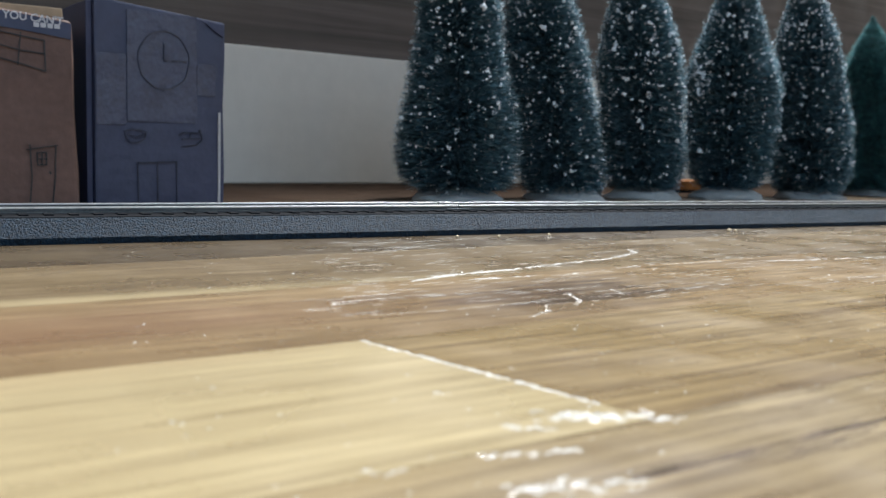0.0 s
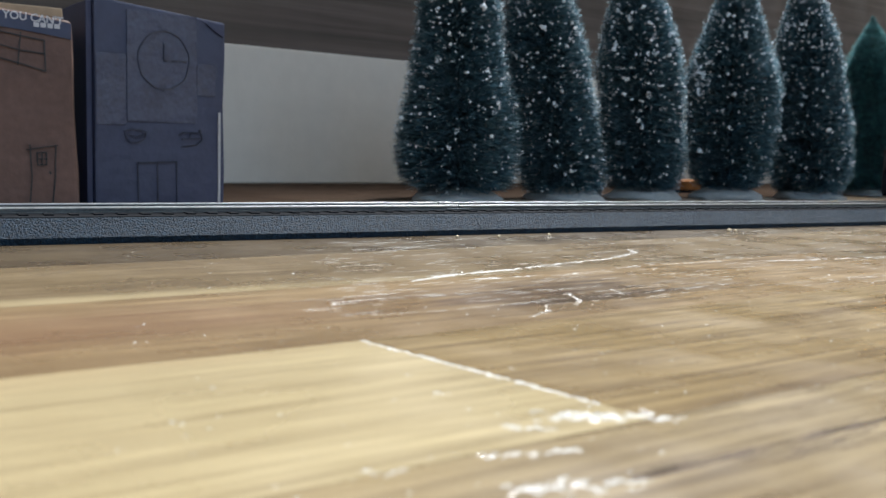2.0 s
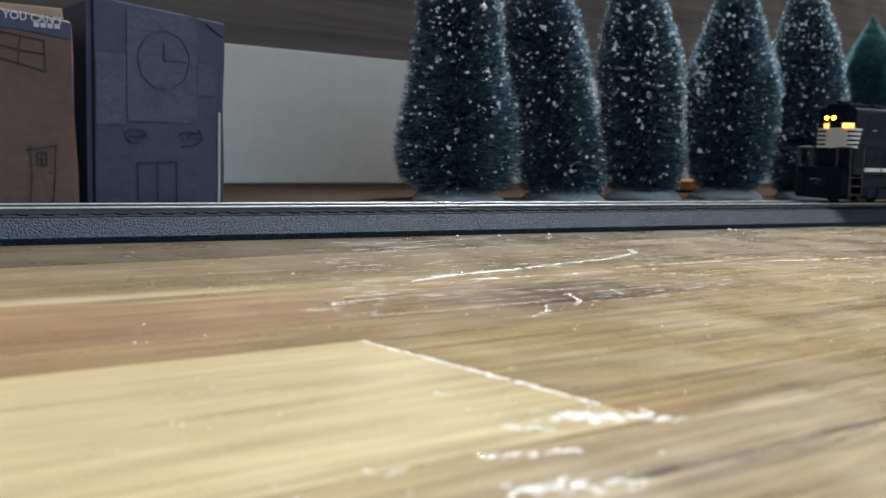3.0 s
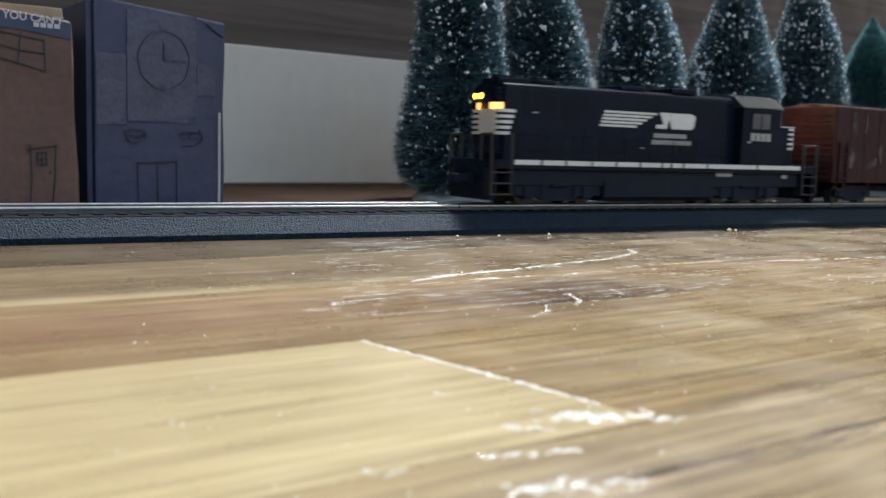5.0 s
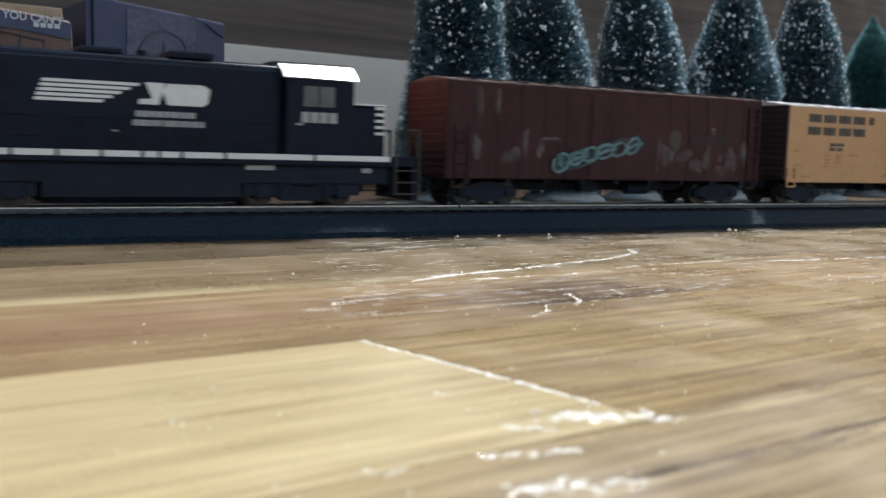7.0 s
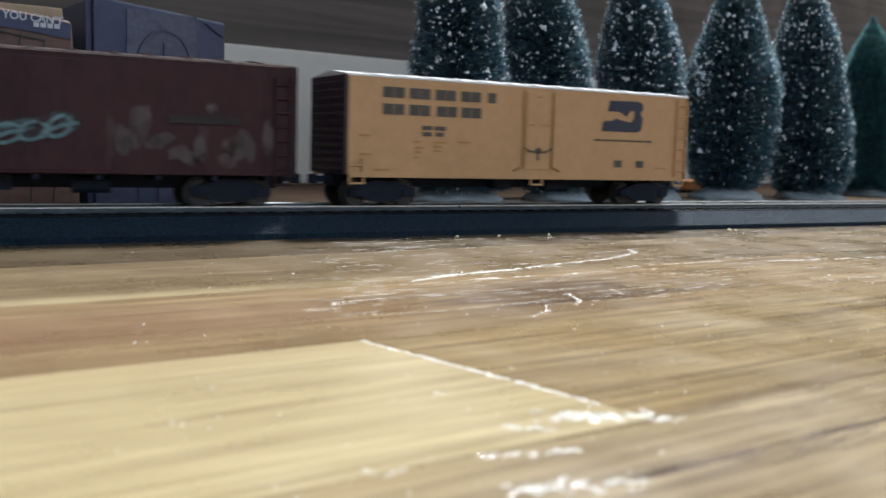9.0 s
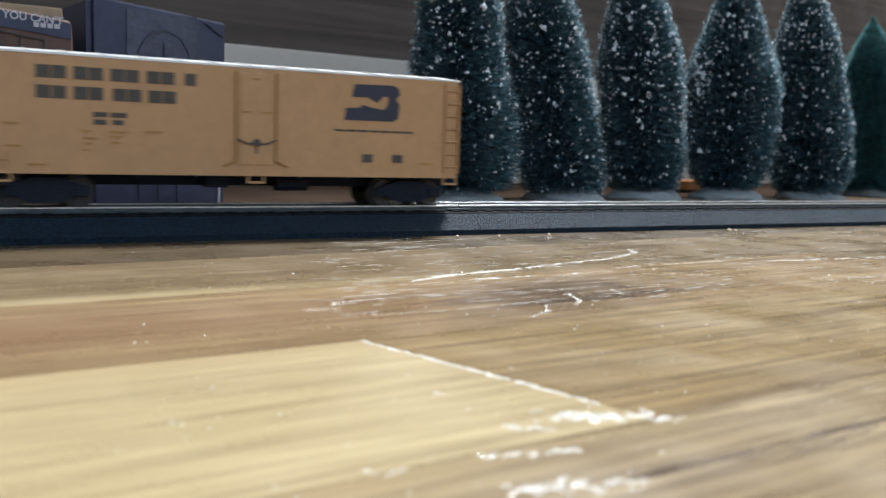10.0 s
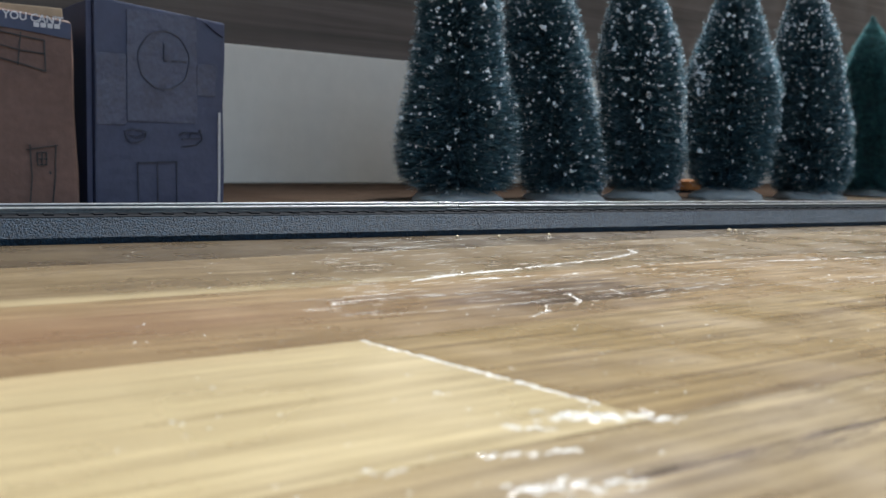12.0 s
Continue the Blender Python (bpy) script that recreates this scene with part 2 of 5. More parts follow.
M_CRUMB = mat("wood_crumb", (0.66, 0.55, 0.38), 0.8, vary=0.2)


def bristle_mat(name, green, frost, amount):
    """Dyed translucent fibre; some fibres are flocked at their tips."""
    m, nt, b = nodes_of(name)
    L = nt.links.new
    at = nt.nodes.new("ShaderNodeAttribute")
    at.attribute_name = "tip"
    geo = nt.nodes.new("ShaderNodeNewGeometry")
    vary = nt.nodes.new("ShaderNodeMapRange")
    vary.inputs[3].default_value, vary.inputs[4].default_value = 0.45, 1.5
    L(geo.outputs["Random Per Island"], vary.inputs[0])
    tone = nt.nodes.new("ShaderNodeMix")
    tone.data_type, tone.blend_type = "RGBA", "MULTIPLY"
    tone.inputs["Factor"].default_value = 1
    tone.inputs["A"].default_value = (*green, 1)
    spot = nt.nodes.new("ShaderNodeTexCoord")
    tuft = nt.nodes.new("ShaderNodeTexNoise")
    tuft.inputs["Scale"].default_value = 190
    tuft.inputs["Detail"].default_value = 3
    L(spot.outputs["Object"], tuft.inputs["Vector"])
    patchy = nt.nodes.new("ShaderNodeMapRange")
    patchy.inputs[1].default_value, patchy.inputs[2].default_value = 0.35, 0.65
    patchy.inputs[3].default_value, patchy.inputs[4].default_value = 0.35, 1.7
    L(tuft.outputs[0], patchy.inputs[0])
    shade = nt.nodes.new("ShaderNodeMath")
    shade.operation = "MULTIPLY"
    L(vary.outputs[0], shade.inputs[0])
    L(patchy.outputs[0], shade.inputs[1])
    L(shade.outputs[0], tone.inputs["B"])
    pw = nt.nodes.new("ShaderNodeMath")
    pw.operation = "POWER"
    pw.inputs[1].default_value = 2.5
    L(at.outputs["Fac"], pw.inputs[0])
    some = nt.nodes.new("ShaderNodeMapRange")
    some.inputs[1].default_value, some.inputs[2].default_value = 0.45, 1.0
    some.inputs[4].default_value = amount
    L(geo.outputs["Random Per Island"], some.inputs[0])
    ml = nt.nodes.new("ShaderNodeMath")
    ml.operation = "MULTIPLY"
    L(pw.outputs[0], ml.inputs[0])
    L(some.outputs[0], ml.inputs[1])
    mix = nt.nodes.new("ShaderNodeMix")
    mix.data_type = "RGBA"
    mix.inputs["B"].default_value = (*frost, 1)
    L(ml.outputs[0], mix.inputs["Factor"])
    L(tone.outputs["Result"], mix.inputs["A"])
    L(mix.outputs["Result"], b.inputs["Base Color"])
    b.inputs["Roughness"].default_value = 0.6
    b.inputs["Specular IOR Level"].default_value = 0.25
    thin = nt.nodes.new("ShaderNodeBsdfTranslucent")
    L(mix.outputs["Result"], thin.inputs["Color"])
    both = nt.nodes.new("ShaderNodeMixShader")
    both.inputs[0].default_value = 0.35
    L(b.outputs[0], both.inputs[1])
    L(thin.outputs[0], both.inputs[2])
    L(both.outputs[0], nt.nodes["Material Output"].inputs["Surface"])
    return m


M_BRISTLE = bristle_mat("frosted_bristles", (0.074, 0.162, 0.212), (0.62, 0.86, 0.98), 1.0)
M_BRISTLE_TEAL = bristle_mat("teal_bristles", (0.085, 0.235, 0.255), (0.40, 0.70, 0.74), 0.8)


# ---------------------------------------------------------------- mesh helpers
def part(name, bm, material, parent=None, label="", smooth=False):
    me = bpy.data.meshes.new(name)
    bm.to_mesh(me)
    bm.free()
    me.materials.append(material)
    if smooth:
        for p in me.polygons:
            p.use_smooth = True
    ob = new(name, me)
    if parent is not None:
        ob.parent = parent
    if label:
        ob["label"] = label
    return ob


def thing(name, m, label, category, group="", kind=""):
    ob = new(name)
    ob.empty_display_size = 0.01
    ob.matrix_world = m
    return tagged(ob, label, category, group, kind)


def add_box(bm, x0, x1, y0, y1, z0, z1, bevel=0.0, seg=2, m=None):
    made = bmesh.ops.create_cube(bm, size=1.0)["verts"]
    for v in made:
        v.co = Vector(((x0 + x1) / 2 + v.co.x * (x1 - x0), (y0 + y1) / 2 + v.co.y * (y1 - y0), (z0 + z1) / 2 + v.co.z * (z1 - z0)))
    if bevel:
        edges = {e for v in made for e in v.link_edges}
        made = list({v for f in bmesh.ops.bevel(bm, geom=list(edges), offset=bevel, segments=seg, affect="EDGES", profile=0.6)["faces"] for v in f.verts} | {v for v in made if v.is_valid})
    if m is not None:
        bmesh.ops.transform(bm, matrix=m, verts=made)
    return made


def box(x0, x1, y0, y1, z0, z1, bevel=0.0, seg=2):
    bm = bmesh.new()
    add_box(bm, x0, x1, y0, y1, z0, z1, bevel, seg)
    return bm


def add_cyl(bm, p, q, r, sides=10, r2=None):
    p, q = Vector(p), Vector(q)
    d = q - p
    m = Matrix.Translation((p + q) / 2) @ d.to_track_quat("Z", "Y").to_matrix().to_4x4()
    return bmesh.ops.create_cone(bm, cap_ends=True, segments=sides, radius1=r, radius2=r if r2 is None else r2, depth=d.length, matrix=m)["verts"]


def add_prism(bm, outline, y0, y1):
    """An outline in x and z, pushed from y0 to y1."""
    a = [bm.verts.new((x, y0, z)) for x, z in outline]
    b = [bm.verts.new((x, y1, z)) for x, z in outline]
    n = len(outline)
    bm.faces.new(a)
    bm.faces.new(b[::-1])
    for i in range(n):
        bm.faces.new((a[i], b[i], b[(i + 1) % n], a[(i + 1) % n]))
    bmesh.ops.recalc_face_normals(bm, faces=bm.faces[:])


def prism(outline, y0, y1):
    bm = bmesh.new()
    add_prism(bm, outline, y0, y1)
    return bm


def add_extrude_x(bm, profile, x0, x1):
    """A profile in y and z, pushed along x."""
    a = [bm.verts.new((x0, y, z)) for y, z in profile]
    b = [bm.verts.new((x1, y, z)) for y, z in profile]
    n = len(profile)
    bm.faces.new(a[::-1])
    bm.faces.new(b)
    for i in range(n):
        bm.faces.new((a[i], a[(i + 1) % n], b[(i + 1) % n], b[i]))
    bmesh.ops.recalc_face_normals(bm, faces=bm.faces[:])


def extrude_x(profile, x0, x1):
    bm = bmesh.new()
    add_extrude_x(bm, profile, x0, x1)
    return bm


def bars(rects, y0, y1):
    """Flat bars in the x, z plane: one prism for each (x0, x1, z0, z1, slant)."""
    bm = bmesh.new()
    for x0, x1, z0, z1, slant in rects:
        add_prism(bm, [(x0, z0), (x1, z0), (x1 + slant, z1), (x0 + slant, z1)], y0, y1)
    return bm


def bar_parts(name, rects, y0, y1, material, parent, label=""):
    """Each bar as a part of its own."""
    for rect in rects:
        part(name, bars([rect], y0, y1), material, parent, label)


def stroke(bm, pts, width, y0, y1):
    """A drawn line in the x, z plane with a thickness from y0 to y1."""
    for (xa, za), (xb, zb) in zip(pts, pts[1:]):
        d = Vector((xb - xa, zb - za))
        if d.length < 1e-6:
            continue
        e = d.normalized() * width * 0.4
        n = Vector((-d.y, d.x)).normalized() * width / 2
        add_prism(bm, [(xa - e.x + n.x, za - e.y + n.y), (xa - e.x - n.x, za - e.y - n.y), (xb + e.x - n.x, zb + e.y - n.y), (xb + e.x + n.x, zb + e.y + n.y)], y0, y1)


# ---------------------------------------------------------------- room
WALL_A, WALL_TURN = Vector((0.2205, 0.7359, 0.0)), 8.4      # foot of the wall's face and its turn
FLOOR_TURN = 5.3


def build_room():
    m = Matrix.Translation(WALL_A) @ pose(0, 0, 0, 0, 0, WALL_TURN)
    # its unseen top is set low, so that its shade ends behind the track
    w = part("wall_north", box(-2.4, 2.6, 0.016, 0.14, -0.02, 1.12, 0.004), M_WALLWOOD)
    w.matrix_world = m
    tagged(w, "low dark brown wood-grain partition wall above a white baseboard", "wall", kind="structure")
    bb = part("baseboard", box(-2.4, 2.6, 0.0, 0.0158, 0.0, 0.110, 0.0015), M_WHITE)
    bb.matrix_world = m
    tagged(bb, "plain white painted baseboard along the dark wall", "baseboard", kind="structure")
    # unseen wall; its opening is made up to hold the cool fill lamp
    bm = bmesh.new()
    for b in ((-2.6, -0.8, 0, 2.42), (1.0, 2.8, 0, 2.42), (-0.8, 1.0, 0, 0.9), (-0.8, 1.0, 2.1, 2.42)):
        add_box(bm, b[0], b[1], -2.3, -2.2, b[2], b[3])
    tagged(part("wall_south", bm, M_PLASTER), "pale plaster wall with a wide opening added for the fill lamp", "wall", kind="structure")
    for name, b in (("wall_west", (-2.6, -2.5, -2.2, 2.5, 0, 2.42)), ("wall_east", (2.7, 2.8, -2.2, 2.5, 0, 2.42)), ("wall_back", (-2.6, 2.8, 2.5, 2.6, 0, 2.42))):
        o = part(name, box(*b), M_PLASTER)
        tagged(o, "plain pale plaster wall of the room", "wall", kind="structure")
    c = part("ceiling", box(-2.6, 2.8, -2.3, 2.6, 2.42, 2.5), M_PLASTER)
    tagged(c, "plain pale ceiling of the room", "ceiling", kind="structure")


build_room()


# ---------------------------------------------------------------- track
def track_section(x0, length):
    """One straight section of moulded roadbed with ties and two rails; origin at its left end on the floor."""
    t = thing("track_section", pose(x0, TRACK_Y, 0), "straight model railway track on black moulded plastic roadbed", "track", "track sections")
    g = 0.00012
    prof = [(-0.0268, 0.0), (-0.0272, 0.0021), (-0.0205, 0.0078), (0.0205, 0.0078), (0.0272, 0.0021), (0.0268, 0.0)]
    bm = extrude_x(prof, g, length - g)
    bmesh.ops.bevel(bm, geom=[e for e in bm.edges if abs(e.verts[0].co.x - e.verts[1].co.x) > 0.01 and e.verts[0].co.z > 0.007], offset=0.0005, segments=2, affect="EDGES")
    part("roadbed", bm, M_ROADBED, t)
    # added black strip that stands in for shade on the roadbed's top
    part("roadbed_shade_strip", box(g, length - g, -0.0196, 0.0196, 0.0074, 0.0081, 0.0001, 1), M_TIE, t, "dull black strip painting the shade on the roadbed top")
    n = int(round(length / 0.00762))
    tie = bpy.data.meshes.new("tie")
    bm = box(-0.0014, 0.0014, -0.0152, 0.0152, 0.0072, 0.0086)
    bm.to_mesh(tie)
    bm.free()
    tie.materials.append(M_TIE)
    for i in range(n):
        o = new("tie", tie)
        o.parent = t
        o.location = ((i + 0.5) * length / n, 0, 0)
    for y in (-0.0088, 0.0088):
        h = 0.00035
        web = [(y - 0.0011, 0.0084), (y - 0.0011, 0.0088), (y - h, 0.0090), (y - h, 0.0100), (y + h, 0.0100), (y + h, 0.0090), (y + 0.0011, 0.0088), (y + 0.0011, 0.0084)]
        head = [(y - 0.00048, 0.0100), (y - 0.00048, 0.01036), (y - 0.00036, 0.01052), (y - 0.00016, 0.0106), (y + 0.00016, 0.0106), (y + 0.00036, 0.01052), (y + 0.00048, 0.01036), (y + 0.00048, 0.0100)]
        rail = part("rail", extrude_x(web, 0.0003, length - 0.0003), M_RAILWEB, t, "rail with shade-darkened sides and a bright nickel-silver head")
        part("rail_head", extrude_x(head, 0.0003, length - 0.0003), M_RAIL, rail, "bright nickel-silver rail head")
    for y in (-0.0088, 0.0088):
        part("rail_joiner", box(length - 0.006, length + 0.006, y - 0.0014, y + 0.0014, 0.0085, 0.0092, 0.0002), M_RAILWEB, t)
    return t


SECTION = 0.2286
first_section = track_section(0.1945 - 3 * SECTION, SECTION)
for k in range(-2, 6):
    copy_thing(first_section, pose(0.1945 + k * SECTION, TRACK_Y, 0))


# ---------------------------------------------------------------- wheels and trucks
WHEELSETS = []


def wheelset(x, r, parent, z):
    bm = bmesh.new()
    for s in (-1, 1):
        add_cyl(bm, (0, s * 0.0068, 0), (0, s * 0.0079, 0), r + 0.0009, 20)
        add_cyl(bm, (0, s * 0.0079, 0), (0, s * 0.0101, 0), r, 20, r * 0.985)
        add_cyl(bm, (0, s * 0.0101, 0), (0, s * 0.0106, 0), r * 0.35, 8)
        for a in range(4):
            c = Vector((math.cos(a * math.pi / 2), 0, math.sin(a * math.pi / 2))) * r * 0.62
            add_cyl(bm, (c.x, s * 0.0099, c.z), (c.x, s * 0.0104, c.z), r * 0.13, 6)
    add_cyl(bm, (0, -0.0118, 0), (0, 0.0118, 0), 0.0009, 8)
    o = part("wheelset", bm, M_WHEEL, parent, "dark metal wheels on an axle")
    o.location = (x, 0, z)
    WHEELSETS.append((o, x, z, r))
    return o


def freight_truck(xc, parent, base=0.0205, r=0.0048):
    for s in (-1, 1):
        y = s * 0.0118
        bm = bmesh.new()
        h = base / 2
        add_prism(bm, [(xc - h - 0.0035, 0.0036), (xc - h - 0.0038, 0.0066), (xc - h, 0.0078), (xc - 0.0042, 0.0098), (xc + 0.0042, 0.0098), (xc + h, 0.0078), (xc + h + 0.0038, 0.0066),
                       (xc + h + 0.0035, 0.0036), (xc + h - 0.0012, 0.0034), (xc + 0.0046, 0.0016), (xc - 0.0046, 0.0016), (xc - h + 0.0012, 0.0034)], y - 0.0011, y + 0.0011)
        for dx in (-0.0024, 0, 0.0024):
            add_cyl(bm, (xc + dx, y + s * 0.0002, 0.0026), (xc + dx, y + s * 0.0002, 0.0072), 0.0010, 8)
        for dx in (-h, h):
            add_box(bm, xc + dx - 0.002, xc + dx + 0.002, y - 0.0018, y + 0.0018, 0.0036, 0.0068, 0.0005)
        part("truck_side_frame", bm, M_UNDER, parent)
    part("truck_bolster", box(xc - 0.003, xc + 0.003, -0.0105, 0.0105, 0.0055, 0.0112, 0.0006), M_UNDER, parent)
    for dx in (-base / 2, base / 2):
        wheelset(xc + dx, r, parent, r)


def coupler(x, d, parent, z=0.0098):
    bm = bmesh.new()
    add_box(bm, x - 0.001, x + 0.001 + 0.0001, -0.003, 0.003, z - 0.0022, z + 0.0022, 0.0003)
    add_box(bm, min(x, x + d * 0.0055), max(x, x + d * 0.0055), -0.0012, 0.0012, z - 0.0012, z + 0.0012, 0.0003)
    add_box(bm, min(x + d * 0.005, x + d * 0.0078), max(x + d * 0.005, x + d * 0.0078), -0.0022, 0.0022, z - 0.0018, z + 0.0018, 0.0005)
    part("coupler", bm, M_UNDER, parent)


# ---------------------------------------------------------------- locomotive
LOCO_X = 0.2400      # middle of the locomotive along the train
Z = RAIL_Z


def build_loco():
    t = thing("locomotive", pose(LOCO_X, TRACK_Y, Z), "black model diesel locomotive with white stripes and lit amber lamps", "locomotive")
    X = lambda v: v - LOCO_X
    H = lambda v: v - Z
    hw = 0.0117
    # long hood with a chamfered roof
    arc = [(hw - 0.0026 * (1 - math.cos(math.radians(k * 15))), H(0.0587) + 0.0026 * math.sin(math.radians(k * 15))) for k in range(6)]
    prof = [(-hw, H(0.0295))] + [(-y, z) for y, z in arc] + [(-0.005, H(0.0619)), (0.005, H(0.0619))] + arc[::-1] + [(hw, H(0.0295))]
    bm = extrude_x(prof, X(0.1543), X(0.2885))
    front = [e for e in bm.edges if all(abs(v.co.x - X(0.1543)) < 1e-5 for v in e.verts)]
    bmesh.ops.bevel(bm, geom=front, offset=0.0022, segments=4, affect="EDGES")
    part("long_hood", bm, M_BLACK, t)
    # hood doors, each a thin raised panel
    for i in range(11):
        x0 = X(0.1640 + i * 0.0112)
        for s in (-1, 1):
            part("hood_door", box(x0, x0 + 0.0104, s * hw - 0.0002, s * hw + 0.0002, H(0.0335), H(0.0435), 0.0001, 1), M_BLACK, t)
    for i in range(2):
        for s in (-1, 1):
            bm = bmesh.new()
            for k in range(9):
                z = H(0.0475 + k * 0.0011)
                add_box(bm, X(0.1660 + i * 0.0190), X(0.1820 + i * 0.0190), s * hw - 0.0003, s * hw + 0.0003, z, z + 0.0006)
            part("radiator_grille", bm, M_BLACK, t)
    # roof fans and housings
    for x0, x1, z1, w in ((0.1560, 0.1710, 0.0636, 0.0075), (0.1760, 0.1853, 0.0636, 0.0070), (0.2200, 0.2340, 0.0636, 0.0088), (0.2496, 0.2647, 0.0640, 0.0098)):
        part("roof_housing", box(X(x0), X(x1), -w, w, H(0.0615), H(z1), 0.0007), M_BLACK, t)
    for xc in (0.1605, 0.1680, 0.1808):
        bm = bmesh.new()
        add_cyl(bm, (X(xc), 0, H(0.0636)), (X(xc), 0, H(0.0648)), 0.0036, 20)
        part("roof_fan", bm, M_BLACK, t)
    bm = bmesh.new()
    add_cyl(bm, (X(0.2420), 0, H(0.0615)), (X(0.2420), 0, H(0.0640)), 0.0016, 12)
    part("exhaust_stack", bm, M_BLACK, t)
    # cab
    cw = 0.0166
    cprof = [(-cw, H(0.0295)), (-cw, H(0.0566)), (cw, H(0.0566)), (cw, H(0.0295))]
    bm = extrude_x(cprof, X(0.2890), X(0.3150))
    part("cab", bm, M_BLACK, t)
    ow = cw + 0.0006
    roof = [(-ow, H(0.0568)), (-ow, H(0.0572)), (-0.0108, H(0.0622)), (-0.005, H(0.0634)), (0.005, H(0.0634)), (0.0108, H(0.0622)), (ow, H(0.0572)), (ow, H(0.0568))]
    part("cab_roof", extrude_x(roof, X(0.2878), X(0.3164)), mat("cab_roof_paint", (0.022, 0.026, 0.032), 0.20, vary=0.1, spec=1.0), t, "glossy black sloped cab roof")
    for s in (-1, 1):
        win = part("cab_window", box(X(0.2950), X(0.3073), s * cw - 0.0003, s * cw + 0.0003, H(0.0468), H(0.0545), 0.0001), M_CABGLASS, t, "grey cab side window")
        bm = bmesh.new()
        for a, b, c, d in ((0.2945, 0.3078, 0.0543, 0.0549), (0.2945, 0.3078, 0.0464, 0.0470), (0.2945, 0.2951, 0.0464, 0.0549), (0.3072, 0.3078, 0.0464, 0.0549), (0.3009, 0.3014, 0.0464, 0.0549)):
            add_box(bm, X(a), X(b), s * cw - 0.0005, s * cw + 0.0005, H(c), H(d))
        part("window_frame", bm, M_BLACK, win)
        bar_parts("number_bar", [(X(0.2945 + k * 0.0036), X(0.2945 + k * 0.0036 + 0.0029), H(0.0412), H(0.0450), 0) for k in range(4)], s * cw - 0.0003, s * cw + 0.0003, M_GREYDECAL, t, "pale number bars")
        part("builder_plate", box(X(0.2925), X(0.2950), s * cw - 0.0003, s * cw + 0.0003, H(0.0402), H(0.0409)), M_GREYDECAL, t)
    # short hood behind the cab
    sprof = [(-hw, H(0.0295)), (-hw, H(0.0475)), (-hw + 0.0012, H(0.0487)), (hw - 0.0012, H(0.0487)), (hw, H(0.0475)), (hw, H(0.0295))]
    bm = extrude_x(sprof, X(0.3150), X(0.3300))
    part("short_hood", bm, M_BLACK, t)
    part("short_hood_lid", box(X(0.3152), X(0.3308), -hw - 0.0003, hw + 0.0003, H(0.0486), H(0.0491), 0.0001), M_SILVER, t, "pale silver top edge")
    for s in (-1, 1):
        bar_parts("end_stripe", [(X(0.3262), X(0.3300), H(0.0376 + k * 0.0024), H(0.0387 + k * 0.0024), 0) for k in range(5)], s * hw - 0.0003, s * hw + 0.0003, M_DECAL, t)
    part("end_panel", box(X(0.3299), X(0.3303), -hw, hw, H(0.0376), H(0.0480)), M_DECAL, t, "white end panel")
    # nose stripes wrap round the front corners
    for k in range(5):
        z0 = H(0.0398 + k * 0.0023)
        bm = bmesh.new()
        add_box(bm, X(0.1540), X(0.1542), -hw + 0.002, hw - 0.002, z0, z0 + 0.0013)
        for s in (-1, 1):
            add_prism(bm, [(X(0.1563), z0), (X(0.1588) + k * 0.0007, z0), (X(0.1588) + k * 0.0007, z0 + 0.0013), (X(0.1563), z0 + 0.0013)], s * hw - 0.0002, s * hw + 0.0002)
            corner = [(X(0.1541), hw - 0.0021), (X(0.1544), hw - 0.0012), (X(0.1550), hw - 0.0005), (X(0.1565), hw + 0.0002)]
            for (xa, ya), (xb, yb) in zip(corner, corner[1:]):
                f = [bm.verts.new(c) for c in ((xa, s * ya, z0), (xb, s * yb, z0), (xb, s * yb, z0 + 0.0013), (xa, s * ya, z0 + 0.0013))]
                bm.faces.new(f if s < 0 else f[::-1])
        part("nose_stripe", bm, M_DECAL, t, "white nose stripe")
    part("nose_plate", box(X(0.1538), X(0.1541), -0.0085, 0.0045, H(0.0398), H(0.0505)), M_DECAL, t, "white nose panel")
    # lamps
    bm = bmesh.new()
    for s in (-1, 1):
        add_cyl(bm, (X(0.1504), s * 0.0021, H(0.0556)), (X(0.1540), s * 0.0021, H(0.0556)), 0.0011, 14)
    part("headlight", bm, M_HEAD, t, "lit warm headlight")
    part("headlight_housing", box(X(0.1505), X(0.1550), -0.0042, 0.0042, H(0.0538), H(0.0574), 0.0004), M_BLACK, t)
    for s in (-1, 1):
        bm = box(-0.0007, 0.0007, -0.0030, 0.0030, -0.0014, 0.0014, 0.0004)
        o = part("number_board", bm, M_AMBER, t, "amber lit number board")
        o.matrix_local = pose(X(0.1543), s * 0.0070 - 0.0015, H(0.0516), 0, 0, s * -30)
    bm = bmesh.new()
    for rr in (0.0017, 0.0021):
        bmesh.ops.create_cone(bm, cap_ends=False, segments=16, radius1=rr, radius2=rr, depth=0.0026, matrix=pose(X(0.3176), 0, H(0.0580), 0, 90, 0))
    part("rear_headlight_tube", bm, M_BLACK, t)
    bm = bmesh.new()
    add_cyl(bm, (X(0.3164), 0, H(0.0580)), (X(0.3170), 0, H(0.0580)), 0.0016, 12)
    part("rear_headlight", bm, M_REAR, t, "lit rear headlight")
    # walkway with a white edge stripe in lengths
    part("walkway", box(X(0.1490), X(0.3410), -0.0172, 0.0172, H(0.0258), H(0.0296), 0.0003), M_BLACK, t)
    for s in (-1, 1):
        xs = [0.1578, 0.1718, 0.1845, 0.1985, 0.2120, 0.2255, 0.2385, 0.2440, 0.2515, 0.2665, 0.2995, 0.3305]
